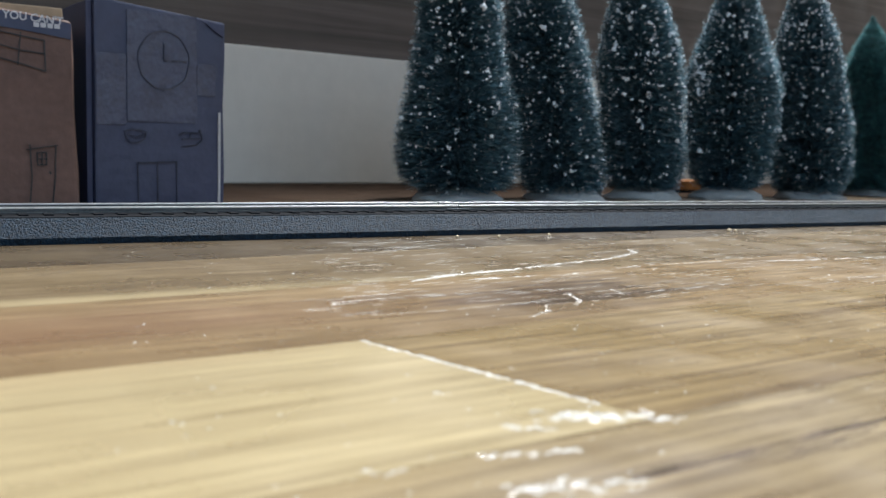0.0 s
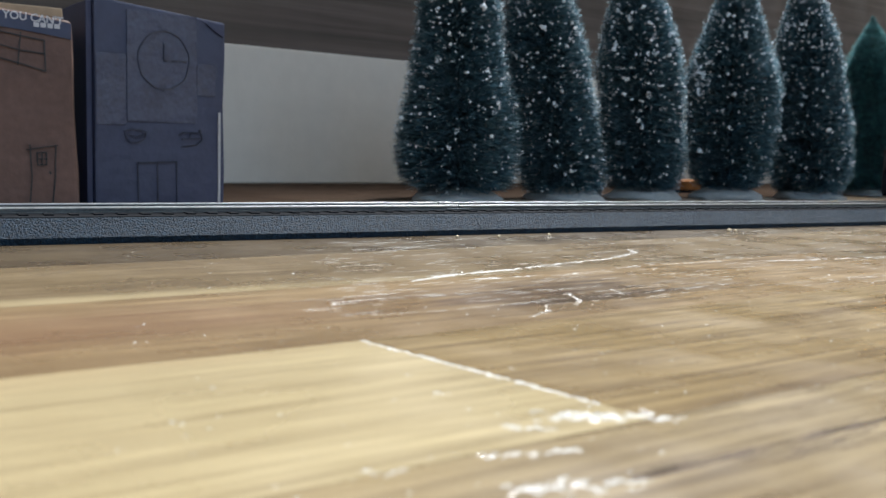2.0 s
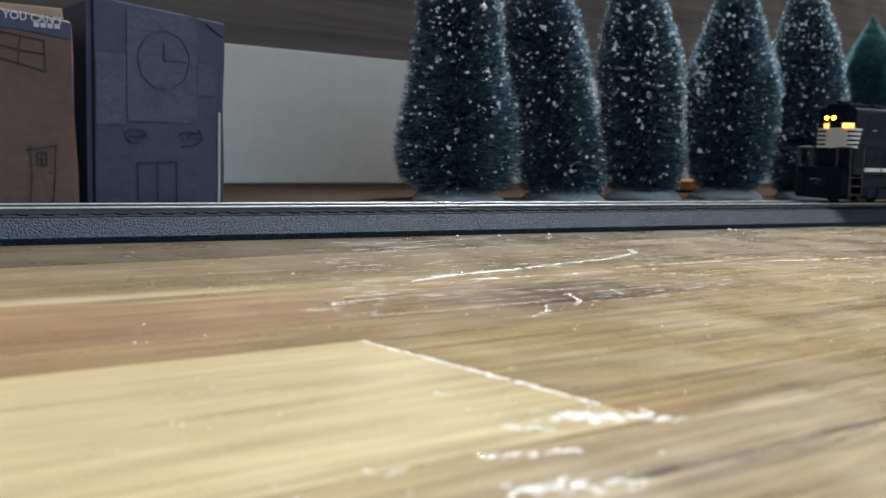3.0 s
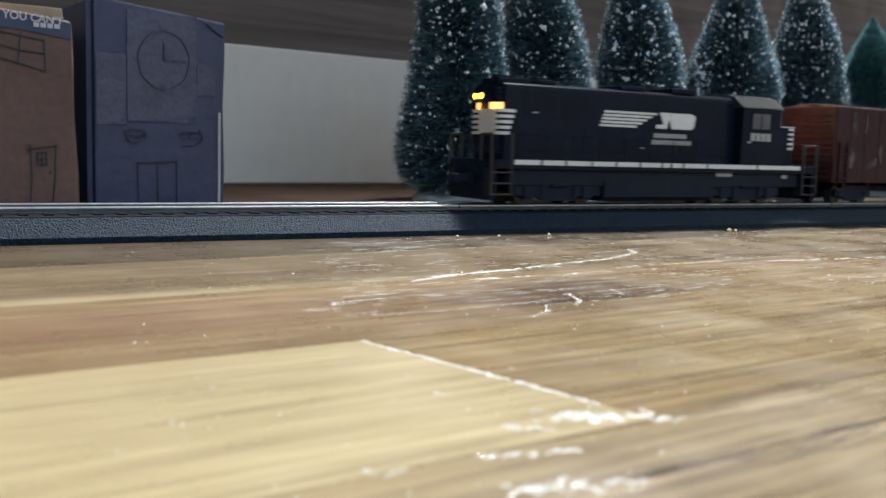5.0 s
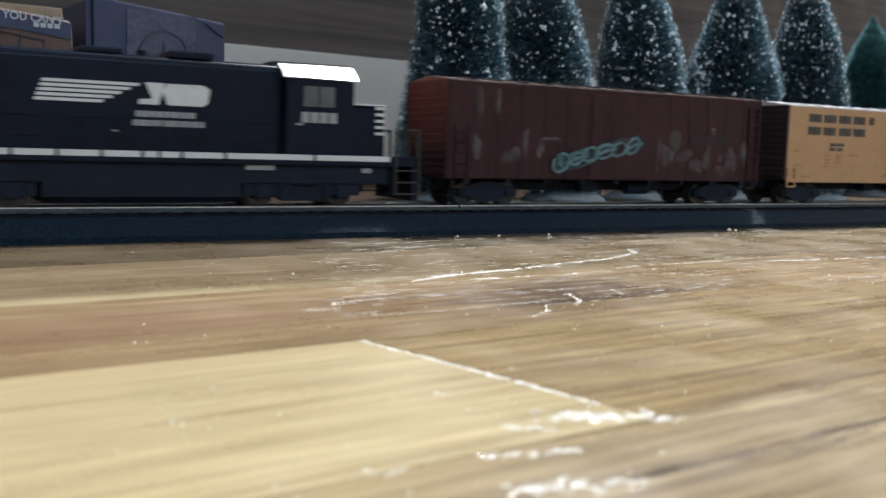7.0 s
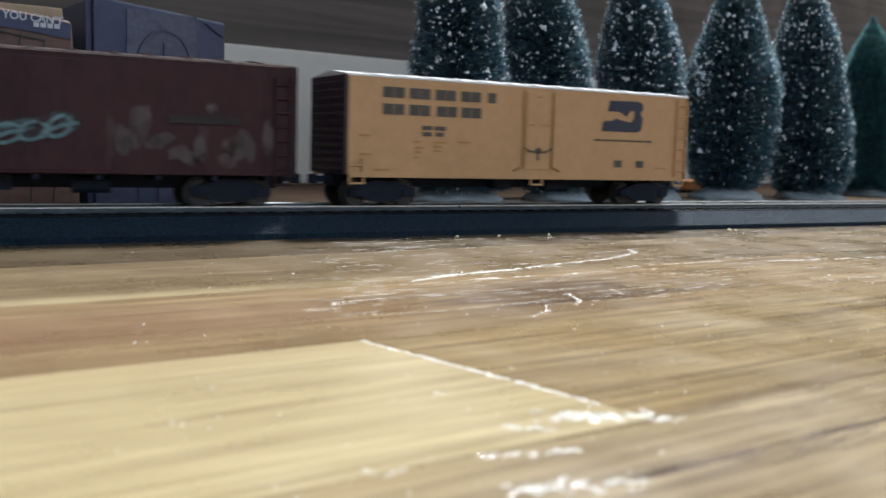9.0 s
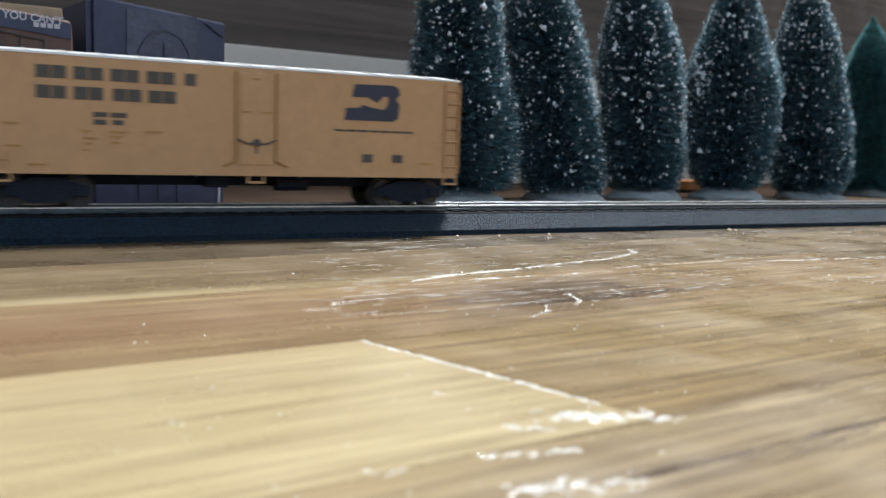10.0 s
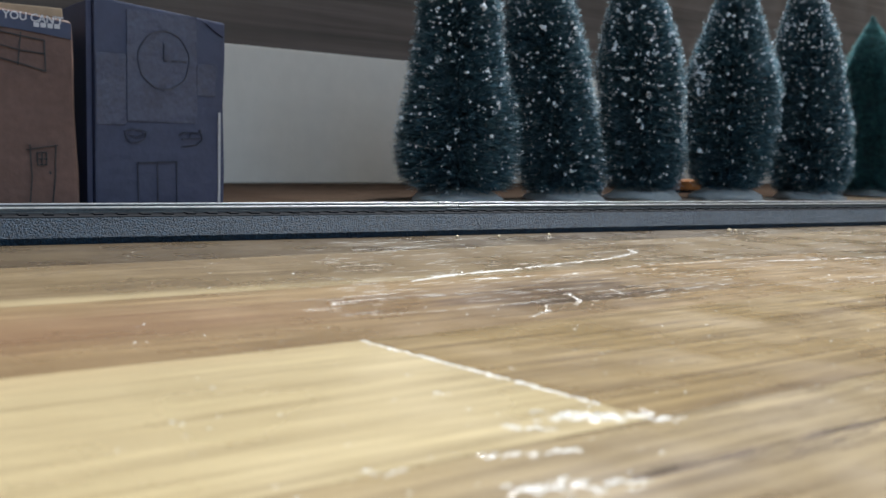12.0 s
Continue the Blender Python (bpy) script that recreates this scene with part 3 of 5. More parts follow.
        for a, b in zip(xs, xs[1:]):
            part("edge_stripe", box(X(a + 0.0006), X(b - 0.0006), s * 0.0172 - 0.0004, s * 0.0172 + 0.0004, H(0.0276), H(0.0296)), M_DECAL, t)
    part("frame_sill", box(X(0.1560), X(0.3310), -0.0150, 0.0150, H(0.0190), H(0.0260), 0.0004), M_UNDER, t)
    for s in (-1, 1):
        for x0, x1, z0, z1 in ((0.2744, 0.2850, 0.0238, 0.0256), (0.3194, 0.3232, 0.0232, 0.0250)):
            part("data_plate", box(X(x0), X(x1), s * 0.0152 - 0.0003, s * 0.0152 + 0.0003, H(z0), H(z1), 0.0001), M_GREYDECAL, t, "small pale data plate")
    # end platforms, pilots and steps
    for e, x0, sgn in ((0, 0.1472, 1), (1, 0.3430, -1)):
        part("pilot", box(X(min(x0, x0 + sgn * 0.003)), X(max(x0, x0 + sgn * 0.003)), -0.0165, 0.0165, H(0.0128), H(0.0296), 0.0004), M_BLACK, t)
        for s in (-1, 1):
            for k in range(3):
                a, b = sorted((x0 + sgn * 0.0004, x0 + sgn * 0.0106))
                part("step", box(X(a), X(b), s * 0.0148 - 0.0024, s * 0.0148 + 0.0024, H(0.0150 + k * 0.0045), H(0.0156 + k * 0.0045), 0.0001), M_HANDRAIL, t)
            for dx in (0.0000, 0.0110):
                part("step_side", box(X(x0 + sgn * dx) - 0.0003, X(x0 + sgn * dx) + 0.0003, s * 0.0148 - 0.0022, s * 0.0148 + 0.0022, H(0.0148), H(0.0262)), M_UNDER, t)
            bm = bmesh.new()
            for dx in (0.0002, 0.0100):
                add_cyl(bm, (X(x0 + sgn * dx), s * 0.0170, H(0.0150)), (X(x0 + sgn * dx), s * 0.0170, H(0.0405)), 0.00045, 6)
            for yy in (0.0160, 0.0080):
                add_cyl(bm, (X(x0 + sgn * 0.0006), s * yy, H(0.0290)), (X(x0 + sgn * 0.0006), s * yy, H(0.0398)), 0.0005, 6)
            add_cyl(bm, (X(x0 + sgn * 0.0006), s * 0.0160, H(0.0398)), (X(x0 + sgn * 0.0006), s * 0.0080, H(0.0398)), 0.0005, 6)
            part("end_handrail", bm, M_HANDRAIL, t, "brassy wire handrail")
        coupler(X(x0), -sgn, t, 0.0108)
    # side handrails
    for s in (-1, 1):
        bm = bmesh.new()
        xs = [0.1600 + k * 0.0142 for k in range(10)]
        for x in xs:
            add_cyl(bm, (X(x), s * 0.0170, H(0.0294)), (X(x), s * 0.0170, H(0.0402)), 0.0002, 6)
        add_cyl(bm, (X(xs[0]), s * 0.0170, H(0.0402)), (X(xs[-1]), s * 0.0170, H(0.0402)), 0.00018, 6)
        part("side_handrail", bm, M_BLACK, t)
    # fuel tank, air tank, trucks
    tank = [(-0.0155, H(0.0215)), (-0.0155, H(0.0142)), (-0.0130, H(0.0122)), (0.0130, H(0.0122)), (0.0155, H(0.0142)), (0.0155, H(0.0215))]
    part("fuel_tank", extrude_x(tank, X(0.2075), X(0.2725)), M_UNDER, t)
    for xc in (0.1835, 0.2965):
        c = X(xc)
        for s in (-1, 1):
            bm = bmesh.new()
            y = s * 0.0128
            add_prism(bm, [(c - 0.0225, 0.0040), (c - 0.0225, 0.0088), (c - 0.015, 0.0112), (c + 0.015, 0.0112), (c + 0.0225, 0.0088), (c + 0.0225, 0.0040), (c + 0.012, 0.0042), (c + 0.008, 0.0020), (c - 0.008, 0.0020), (c - 0.012, 0.0042)], y - 0.0012, y + 0.0012)
            for dx in (-0.0155, 0.0155):
                add_box(bm, c + dx - 0.0026, c + dx + 0.0026, y - 0.0022, y + 0.0022, 0.0028, 0.0082, 0.0006)
                add_cyl(bm, (c + dx * 0.55, y + s * 0.0014, 0.0030), (c + dx * 0.55, y + s * 0.0014, 0.0095), 0.0011, 8)
            add_cyl(bm, (c - 0.004, y + s * 0.0016, 0.0088), (c + 0.004, y + s * 0.0016, 0.0088), 0.0013, 8)
            part("truck_side_frame", bm, M_UNDER, t)
        part("truck_bolster", box(c - 0.004, c + 0.004, -0.0118, 0.0118, 0.0050, 0.0112, 0.0006), M_UNDER, t)
        for dx in (-0.0155, 0.0155):
            wheelset(c + dx, 0.0056, t, 0.0056)
    # side marking: tapering stripes, a broad rounded mark and two rows of lettering bars
    for s in (-1, 1):
        y0, y1 = s * (hw + 0.00035) - 0.00015, s * (hw + 0.00035) + 0.00015
        bar_parts("stripe_mark", [(X(0.2058 + k * 0.0006), X(0.2384 - 0.0029 * (4 - k)), H(0.0451 + k * 0.0015), H(0.0461 + k * 0.0015), 0.0004) for k in range(5)], y0, y1, M_DECAL, t, "white tapering stripe")
        bm = bmesh.new()
        add_prism(bm, [(X(0.2405), H(0.0525)), (X(0.2470), H(0.0525)), (X(0.2450), H(0.0452)), (X(0.2385), H(0.0452)), (X(0.2385), H(0.0468)), (X(0.2430), H(0.0472))], y0, y1)
        ring = [(0.2480, 0.0452), (0.2462, 0.0500), (0.2478, 0.0524), (0.2600, 0.0525), (0.2625, 0.0512), (0.2622, 0.0492), (0.2618, 0.0463), (0.2600, 0.0452)]
        add_prism(bm, [(X(a), H(b)) for a, b in ring], y0, y1)
        part("side_mark", bm, M_DECAL, t, "broad white side mark")
        part("side_mark_cut", bars([(X(0.2570), X(0.2626), H(0.0497), H(0.0503), 0), (X(0.2520), X(0.2585), H(0.0476), H(0.0481), 0)], y0 - s * 0.0001, y1 + s * 0.0001), M_BLACK, t)
        r = random.Random(5)
        rows = []
        for z0, x0, x1 in ((0.0410, 0.2375, 0.2575), (0.0380, 0.2365, 0.2605)):
            x = x0
            while x < x1 - 0.001:
                w = r.uniform(0.0013, 0.0021)
                rows.append((X(x), X(min(x + w, x1)), H(z0), H(z0 + 0.0020), 0))
                x += w + 0.0004
        bar_parts("lettering_bar", rows, y0, y1, M_GREYDECAL, t, "two rows of small pale bars")
        part("small_plate", bars([(X(0.2300), X(0.2318), H(0.0358), H(0.0364), 0)], y0, y1), M_GREYDECAL, t)
        part("small_plate", bars([(X(0.1700), X(0.1730), H(0.0492), H(0.0498), 0)], y0, y1), M_GREYDECAL, t)
    return t


# ---------------------------------------------------------------- box car and reefer
RED_X0, RED_X1 = 0.3555, 0.5285
YEL_X0, YEL_X1 = 0.5484, 0.7170


def car_shell(t, half, w, z0, z1, peak, body_mat, end_mat, roof_mat, rib=0.0004):
    part("body", box(-half + 0.0006, half - 0.0006, -w, w, z0, z1, 0.0003), body_mat, t)
    rp = [(-w - 0.0004, z1 - 0.0004), (-w - 0.0004, z1 + 0.0003), (0, peak), (w + 0.0004, z1 + 0.0003), (w + 0.0004, z1 - 0.0004)]
    part("roof", extrude_x(rp, -half, half), roof_mat, t)
    bm = bmesh.new()
    n = 14
    for k in range(1, n):
        x = -half + 2 * half * k / n
        for s in (-1, 1):
            f = [(x - 0.0004, 0, peak + 0.0001), (x + 0.0004, 0, peak + 0.0001), (x + 0.0004, s * w, z1 + 0.0005), (x - 0.0004, s * w, z1 + 0.0005)]
            up = [bm.verts.new((a, b, c + rib)) for a, b, c in f]
            lo = [bm.verts.new((a, b, c - 0.0003)) for a, b, c in f]
            bm.faces.new(up)
            for i in range(4):
                bm.faces.new((up[i], lo[i], lo[(i + 1) % 4], up[(i + 1) % 4]))
    bmesh.ops.recalc_face_normals(bm, faces=bm.faces[:])
    part("roof_ribs", bm, roof_mat, t)
    for e in (-1, 1):
        bm = bmesh.new()
        add_box(bm, e * half - 0.0007, e * half + 0.0005, -w, w, z0, z1, 0.0002)
        wall = part("end_wall", bm, end_mat, t, "ribbed end wall")
        k = z0 + 0.0022
        while k < z1 - 0.002:
            bm = bmesh.new()
            add_cyl(bm, (e * (half + 0.0004), -w + 0.0024, k), (e * (half + 0.0004), w - 0.0024, k), 0.00085, 8)
            part("end_rib", bm, end_mat, wall)
            k += 0.0029


def ladder(t, x, w, z0, z1, s, material, width=0.0058, rungs=7):
    y0, y1 = sorted((s * w, s * (w + 0.0010)))
    for dx in (-width / 2, width / 2):
        part("ladder_rail", box(x + dx - 0.0003, x + dx + 0.0003, y0, y1, z0, z1), material, t)
    for k in range(rungs):
        z = z0 + (z1 - z0) * (k + 0.5) / rungs
        bm = bmesh.new()
        add_cyl(bm, (x - width / 2, s * (w + 0.0008), z), (x + width / 2, s * (w + 0.0008), z), 0.00032, 6)
        part("ladder_rung", bm, material, t)


def underframe(t, half, z0, trucks):
    part("centre_sill", box(-half + 0.002, half - 0.002, -0.0035, 0.0035, z0 - 0.005, z0 - 0.0001, 0.0004), M_UNDER, t)
    for k in range(9):
        x = -half + 0.01 + (2 * half - 0.02) * k / 8
        part("cross_bearer", box(x - 0.0009, x + 0.0009, -0.0165, 0.0165, z0 - 0.0018, z0 - 0.0001), M_UNDER, t)
    bm = bmesh.new()
    add_cyl(bm, (0.012, -0.008, z0 - 0.0038), (0.024, -0.008, z0 - 0.0038), 0.0028, 12)
    add_box(bm, -0.014, -0.006, -0.010, -0.005, z0 - 0.0055, z0 - 0.0003, 0.0004)
    part("brake_gear", bm, M_UNDER, t)
    for x in trucks:
        freight_truck(x, t)


def sill_step(t, x, w, z0, s, material):
    bm = bmesh.new()
    for dx in (-0.0028, 0.0028):
        add_box(bm, x + dx - 0.0003, x + dx + 0.0003, s * w - 0.0004, s * w + 0.0004, z0 - 0.0034, z0)
    add_box(bm, x - 0.0031, x + 0.0031, s * w - 0.0006, s * w + 0.0006, z0 - 0.0036, z0 - 0.0029)
    part("sill_step", bm, material, t)


def build_red():
    c, half = (RED_X0 + RED_X1) / 2, (RED_X1 - RED_X0) / 2
    t = thing("boxcar", pose(c, TRACK_Y, Z), "weathered oxide-red model boxcar with teal spray graffiti", "freight car")
    w, z0, z1 = 0.0172, 0.0217 - Z, 0.0604 - Z
    car_shell(t, half, w, z0, z1, z1 + 0.0022, M_RED, M_RED, M_REDROOF)
    underframe(t, half, z0, (-half + 0.022, half - 0.022))
    X = lambda v: v - c
    H = lambda v: v - Z
    r = random.Random(11)
    for s in (-1, 1):
        yo = s * (w + 0.0002)
        ya, yb = yo - 0.00025, yo + 0.00025
        for k in range(16):
            x = -half + 2 * half * k / 15
            if abs(x - 0.004) > 0.02:
                part("side_rib", box(max(x - 0.0003, -half), min(x + 0.0003, half), s * w - 0.0002, s * w + 0.0003, z0, z1 - 0.0006), M_RED, t)
        part("sliding_door", box(-0.016, 0.022, s * w - 0.0005, s * w + 0.0007, z0 + 0.001, z1 - 0.002, 0.0003), M_RED, t, "plain red sliding door")
        part("door_track", box(-0.045, 0.028, s * w - 0.0004, s * w + 0.0012, z0 + 0.0004, z0 + 0.0012), M_RED, t)
        # graffiti: slanting coils of sprayed line
        bm = bmesh.new()
        n = 6
        for k in range(n):
            cx, cz = X(0.4100 + k * 0.0078), H(0.0288 + k * 0.0017 + r.uniform(-0.0006, 0.0006))
            wide, tall, turn = r.uniform(0.0030, 0.0048), r.uniform(0.0026, 0.0040), r.uniform(0, 6)
            pts = []
            for a in range(15):
                u = a / 14 * math.tau * r.uniform(0.98, 1.02) * 0.9 + turn
                pts.append((cx + math.cos(u) * wide + math.sin(u) * 0.0012, cz + math.sin(u) * tall))
            stroke(bm, pts, 0.0011, ya + s * 0.0006, yb + s * 0.0006)
            if k % 2:
                stroke(bm, [(cx - 0.0046, cz - 0.0020), (cx + 0.0010, cz + 0.0004), (cx + 0.0052, cz + 0.0012)], 0.0012, ya + s * 0.0006, yb + s * 0.0006)
        part("graffiti", bm, M_TEAL, t, "teal looping spray paint")
        ring = [(0.4055, 0.0262), (0.4120, 0.0250), (0.4260, 0.0285), (0.4420, 0.0322), (0.4530, 0.0350), (0.4556, 0.0392), (0.4500, 0.0420), (0.4360, 0.0385), (0.4220, 0.0350), (0.4085, 0.0322), (0.4045, 0.0292)]
        part("graffiti_fill", prism([(X(a), H(b)) for a, b in ring], ya + s * 0.0004, yb + s * 0.0004), M_TEAL_MIST, t, "thin misty teal spray paint")
        # worn patches and streaks
        spots = [(0.3690, 0.0520, 0.0022, 0.0085), (0.3780, 0.0520, 0.0022, 0.0080), (0.3690, 0.0330, 0.0030, 0.0120), (0.3850, 0.0300, 0.0050, 0.0060), (0.3920, 0.0370, 0.0022, 0.0080), (0.4030, 0.0390, 0.0085, 0.0013), (0.4000, 0.0340, 0.0030, 0.0055), (0.4640, 0.0350, 0.0018, 0.0140),
                 (0.4760, 0.0400, 0.0020, 0.0090), (0.4800, 0.0320, 0.0060, 0.0060), (0.4950, 0.0330, 0.0045, 0.0085), (0.5100, 0.0320, 0.0040, 0.0080), (0.5180, 0.0340, 0.0025, 0.0100), (0.4980, 0.0445, 0.0030, 0.0030), (0.4700, 0.0310, 0.0050, 0.0090), (0.4880, 0.0290, 0.0070, 0.0060), (0.5040, 0.0300, 0.0070, 0.0070), (0.4730, 0.0370, 0.0030, 0.0100)]
        for x, z, a, b in spots:
            bm = bmesh.new()
            for q in range(5):
                ox, oz = x + r.uniform(-a, a) * 0.5, z + r.uniform(-b, b) * 0.45
                ring = []
                for k in range(9):
                    u = k / 9 * math.tau
                    g = r.uniform(0.45, 0.8)
                    ring.append((X(ox + math.cos(u) * a * g * 0.75), H(oz + math.sin(u) * b * g * 0.65)))
                add_prism(bm, ring, yo - 0.0001, yo + s * 0.00008 + q * s * 0.00002)
            part("worn_patch", bm, M_REDSTAIN, t, "chalky worn paint")
        part("painted_over_bar", bars([(X(0.4830), X(0.5080), H(0.0392), H(0.0420), 0)], ya + s * 0.0002, yb + s * 0.0002), M_BLACKSTAIN, t)
        ladder(t, -half + 0.006, w, z0, z1 - 0.018, s, M_RED, rungs=5)
        ladder(t, half - 0.005, w, z0, z1 - 0.004, s, M_RED, rungs=7)
        for e in (-1, 1):
            sill_step(t, e * (half - 0.005), w, z0, s, M_RED)
    for e in (-1, 1):
        coupler(e * half, e, t)
    return t


def build_yellow():
    c, half = (YEL_X0 + YEL_X1) / 2, (YEL_X1 - YEL_X0) / 2
    t = thing("refrigerator_car", pose(c, TRACK_Y, Z), "yellow model refrigerator car with silver roof and dark ends", "freight car")
    w, z0, z1 = 0.0172, 0.0227 - Z, 0.0596 - Z
    car_shell(t, half, w, z0, z1, z1 + 0.0024, M_YELLOW, M_BROWNEND, M_SILVER, 0.00012)
    underframe(t, half, z0, (-half + 0.0175, half - 0.0190))
    X = lambda v: v - c
    H = lambda v: v - Z
    for s in (-1, 1):
        yo = s * (w + 0.0001)
        ya, yb = yo - 0.0002, yo + 0.0002
        part("side_sill", box(-half + 0.001, half - 0.001, s * w - 0.0003, s * w + 0.0004, z0 - 0.0010, z0 + 0.0006), M_YELLOW, t)
        # plug door, its rods and latch
        d = part("plug_door", box(X(0.6285), X(0.6405), s * w - 0.0004, s * w + 0.0006, H(0.0255), H(0.0575), 0.0003), M_YELLOW, t, "yellow plug door")
        for x in (0.6272, 0.6418):
            bm = bmesh.new()
            add_cyl(bm, (X(x), s * (w + 0.0006), H(0.0262)), (X(x), s * (w + 0.0006), H(0.0578)), 0.00045, 6)
            sg = -1 if x < 0.634 else 1
            add_cyl(bm, (X(x), s * (w + 0.0006), H(0.0270)), (X(x + sg * 0.0042), s * (w + 0.0006), H(0.0252)), 0.00045, 6)
            # yellow rods coloured brown, so that they look shadowed
            part("door_rod", bm, M_FAINT, d, "yellow rod with shadow put into its browner colour")
        bm = bmesh.new()
        add_cyl(bm, (X(0.6345), s * (w + 0.0004), H(0.0334)), (X(0.6345), s * (w + 0.0012), H(0.0334)), 0.0014, 10)
        stroke(bm, [(X(0.6275), H(0.0345)), (X(0.6310), H(0.0330)), (X(0.6380), H(0.0330)), (X(0.6415), H(0.0345))], 0.0006, s * (w + 0.0006), s * (w + 0.0010))
        stroke(bm, [(X(0.6345), H(0.0330)), (X(0.6345), H(0.0298))], 0.0006, s * (w + 0.0006), s * (w + 0.0010))
        part("door_latch", bm, M_DARKTEXT, d, "dark door latch")
        part("door_marks", bars([(X(0.6330), X(0.6358), H(0.0551), H(0.0558), 0), (X(0.6290), X(0.6325), H(0.0437), H(0.0443), 0), (X(0.6362), X(0.6400), H(0.0437), H(0.0443), 0)], s * (w + 0.0006) - 0.0001, s * (w + 0.0006) + 0.0001), M_FAINT, d)
        # lettering as bars
        rows = []
        for z0t, cells in ((0.0519, (0.5630, 0.5742, 0.5855, 0.5970, 0.6095)), (0.0456, (0.5630, 0.5742, 0.5862, 0.5975))):
            for k, x in enumerate(cells):
                wd = 0.0044 if x < 0.609 else 0.0038
                for j in range(2 if x < 0.609 else 1):
                    rows.append((X(x + j * 0.0047), X(x + j * 0.0047 + wd - 0.0001), H(z0t), H(z0t + 0.0040), 0))
        bar_parts("lettering_bar", rows, ya, yb, M_DARKTEXT, t, "dark blocks of lettering")
        small = [(0.5800, 0.5845, 0.0402), (0.5855, 0.5905, 0.0402), (0.5802, 0.5842, 0.0378), (0.5860, 0.5895, 0.0378)]
        bar_parts("lettering_bar", [(X(a), X(b), H(z), H(z + 0.0016), 0) for a, b, z in small], ya, yb, M_DARKTEXT, t)
        fine = [(0.5765, 0.5795, 0.0352), (0.5770, 0.5808, 0.0330), (0.5772, 0.5798, 0.0312), (0.5765, 0.5790, 0.0292), (0.5850, 0.5910, 0.0352), (0.5855, 0.5890, 0.0336), (0.5855, 0.5888, 0.0318), (0.5960, 0.6020, 0.0356),
                (0.5535, 0.5580, 0.0370), (0.5540, 0.5585, 0.0300), (0.5600, 0.5660, 0.0243), (0.7000, 0.7055, 0.0268)]
        bar_parts("fine_lettering_bar", [(X(a), X(b), H(z), H(z + 0.0007), 0) for a, b, z in fine], ya, yb, M_FAINT, t)
        # mark: an upper and a lower slab with round shoulders, joined by a slanting band
        bm = bmesh.new()
        up = [(0.6708, 0.0514), (0.6718, 0.0560), (0.6880, 0.0563), (0.6902, 0.0552), (0.6906, 0.0530), (0.6890, 0.0512), (0.6858, 0.0512), (0.6858, 0.0520), (0.6835, 0.0520), (0.6812, 0.0494), (0.6775, 0.0514)]
        lo = [(0.6678, 0.0428), (0.6688, 0.0472), (0.6738, 0.0474), (0.6752, 0.0486), (0.6785, 0.0478), (0.6840, 0.0470), (0.6856, 0.0490), (0.6858, 0.0513), (0.6890, 0.0513), (0.6906, 0.0490), (0.6900, 0.0442), (0.6880, 0.0428)]
        for o in (up, lo):
            add_prism(bm, [(X(a), H(b)) for a, b in o], ya, yb)
        part("side_mark", bm, M_NAVY, t, "dark navy rounded mark")
        bar_parts("fine_lettering_bar", [(X(0.6640 + k * 0.0047), X(0.6640 + k * 0.0047 + 0.0041), H(0.0386), H(0.0393), 0) for k in range(7)], ya, yb, M_DARKTEXT, t)
        bar_parts("placard", [(X(0.6755), X(0.6797), H(0.0273), H(0.0303), 0), (X(0.6880), X(0.6922), H(0.0273), H(0.0303), 0)], ya, yb, M_DARKTEXT, t, "dark square placard")
        ladder(t, half - 0.0034, w, z0 + 0.001, z1 - 0.0015, s, M_YELLOW, width=0.0060)
        ladder(t, -half + 0.0034, w, z0 + 0.001, z0 + 0.006, s, M_YELLOW, width=0.0055, rungs=1)
        for x in (-half + 0.0042, half - 0.0036, X(0.6345)):
            sill_step(t, x, w, z0, s, M_YELLOW)
    part("placard_board", box(-half - 0.0014, -half - 0.0008, -0.004, 0.004, 0.030, 0.034), M_BROWNEND, t)
    for e in (-1, 1):
        coupler(e * half, e, t)
    return t


loco = build_loco()
red = build_red()
yellow = build_yellow()


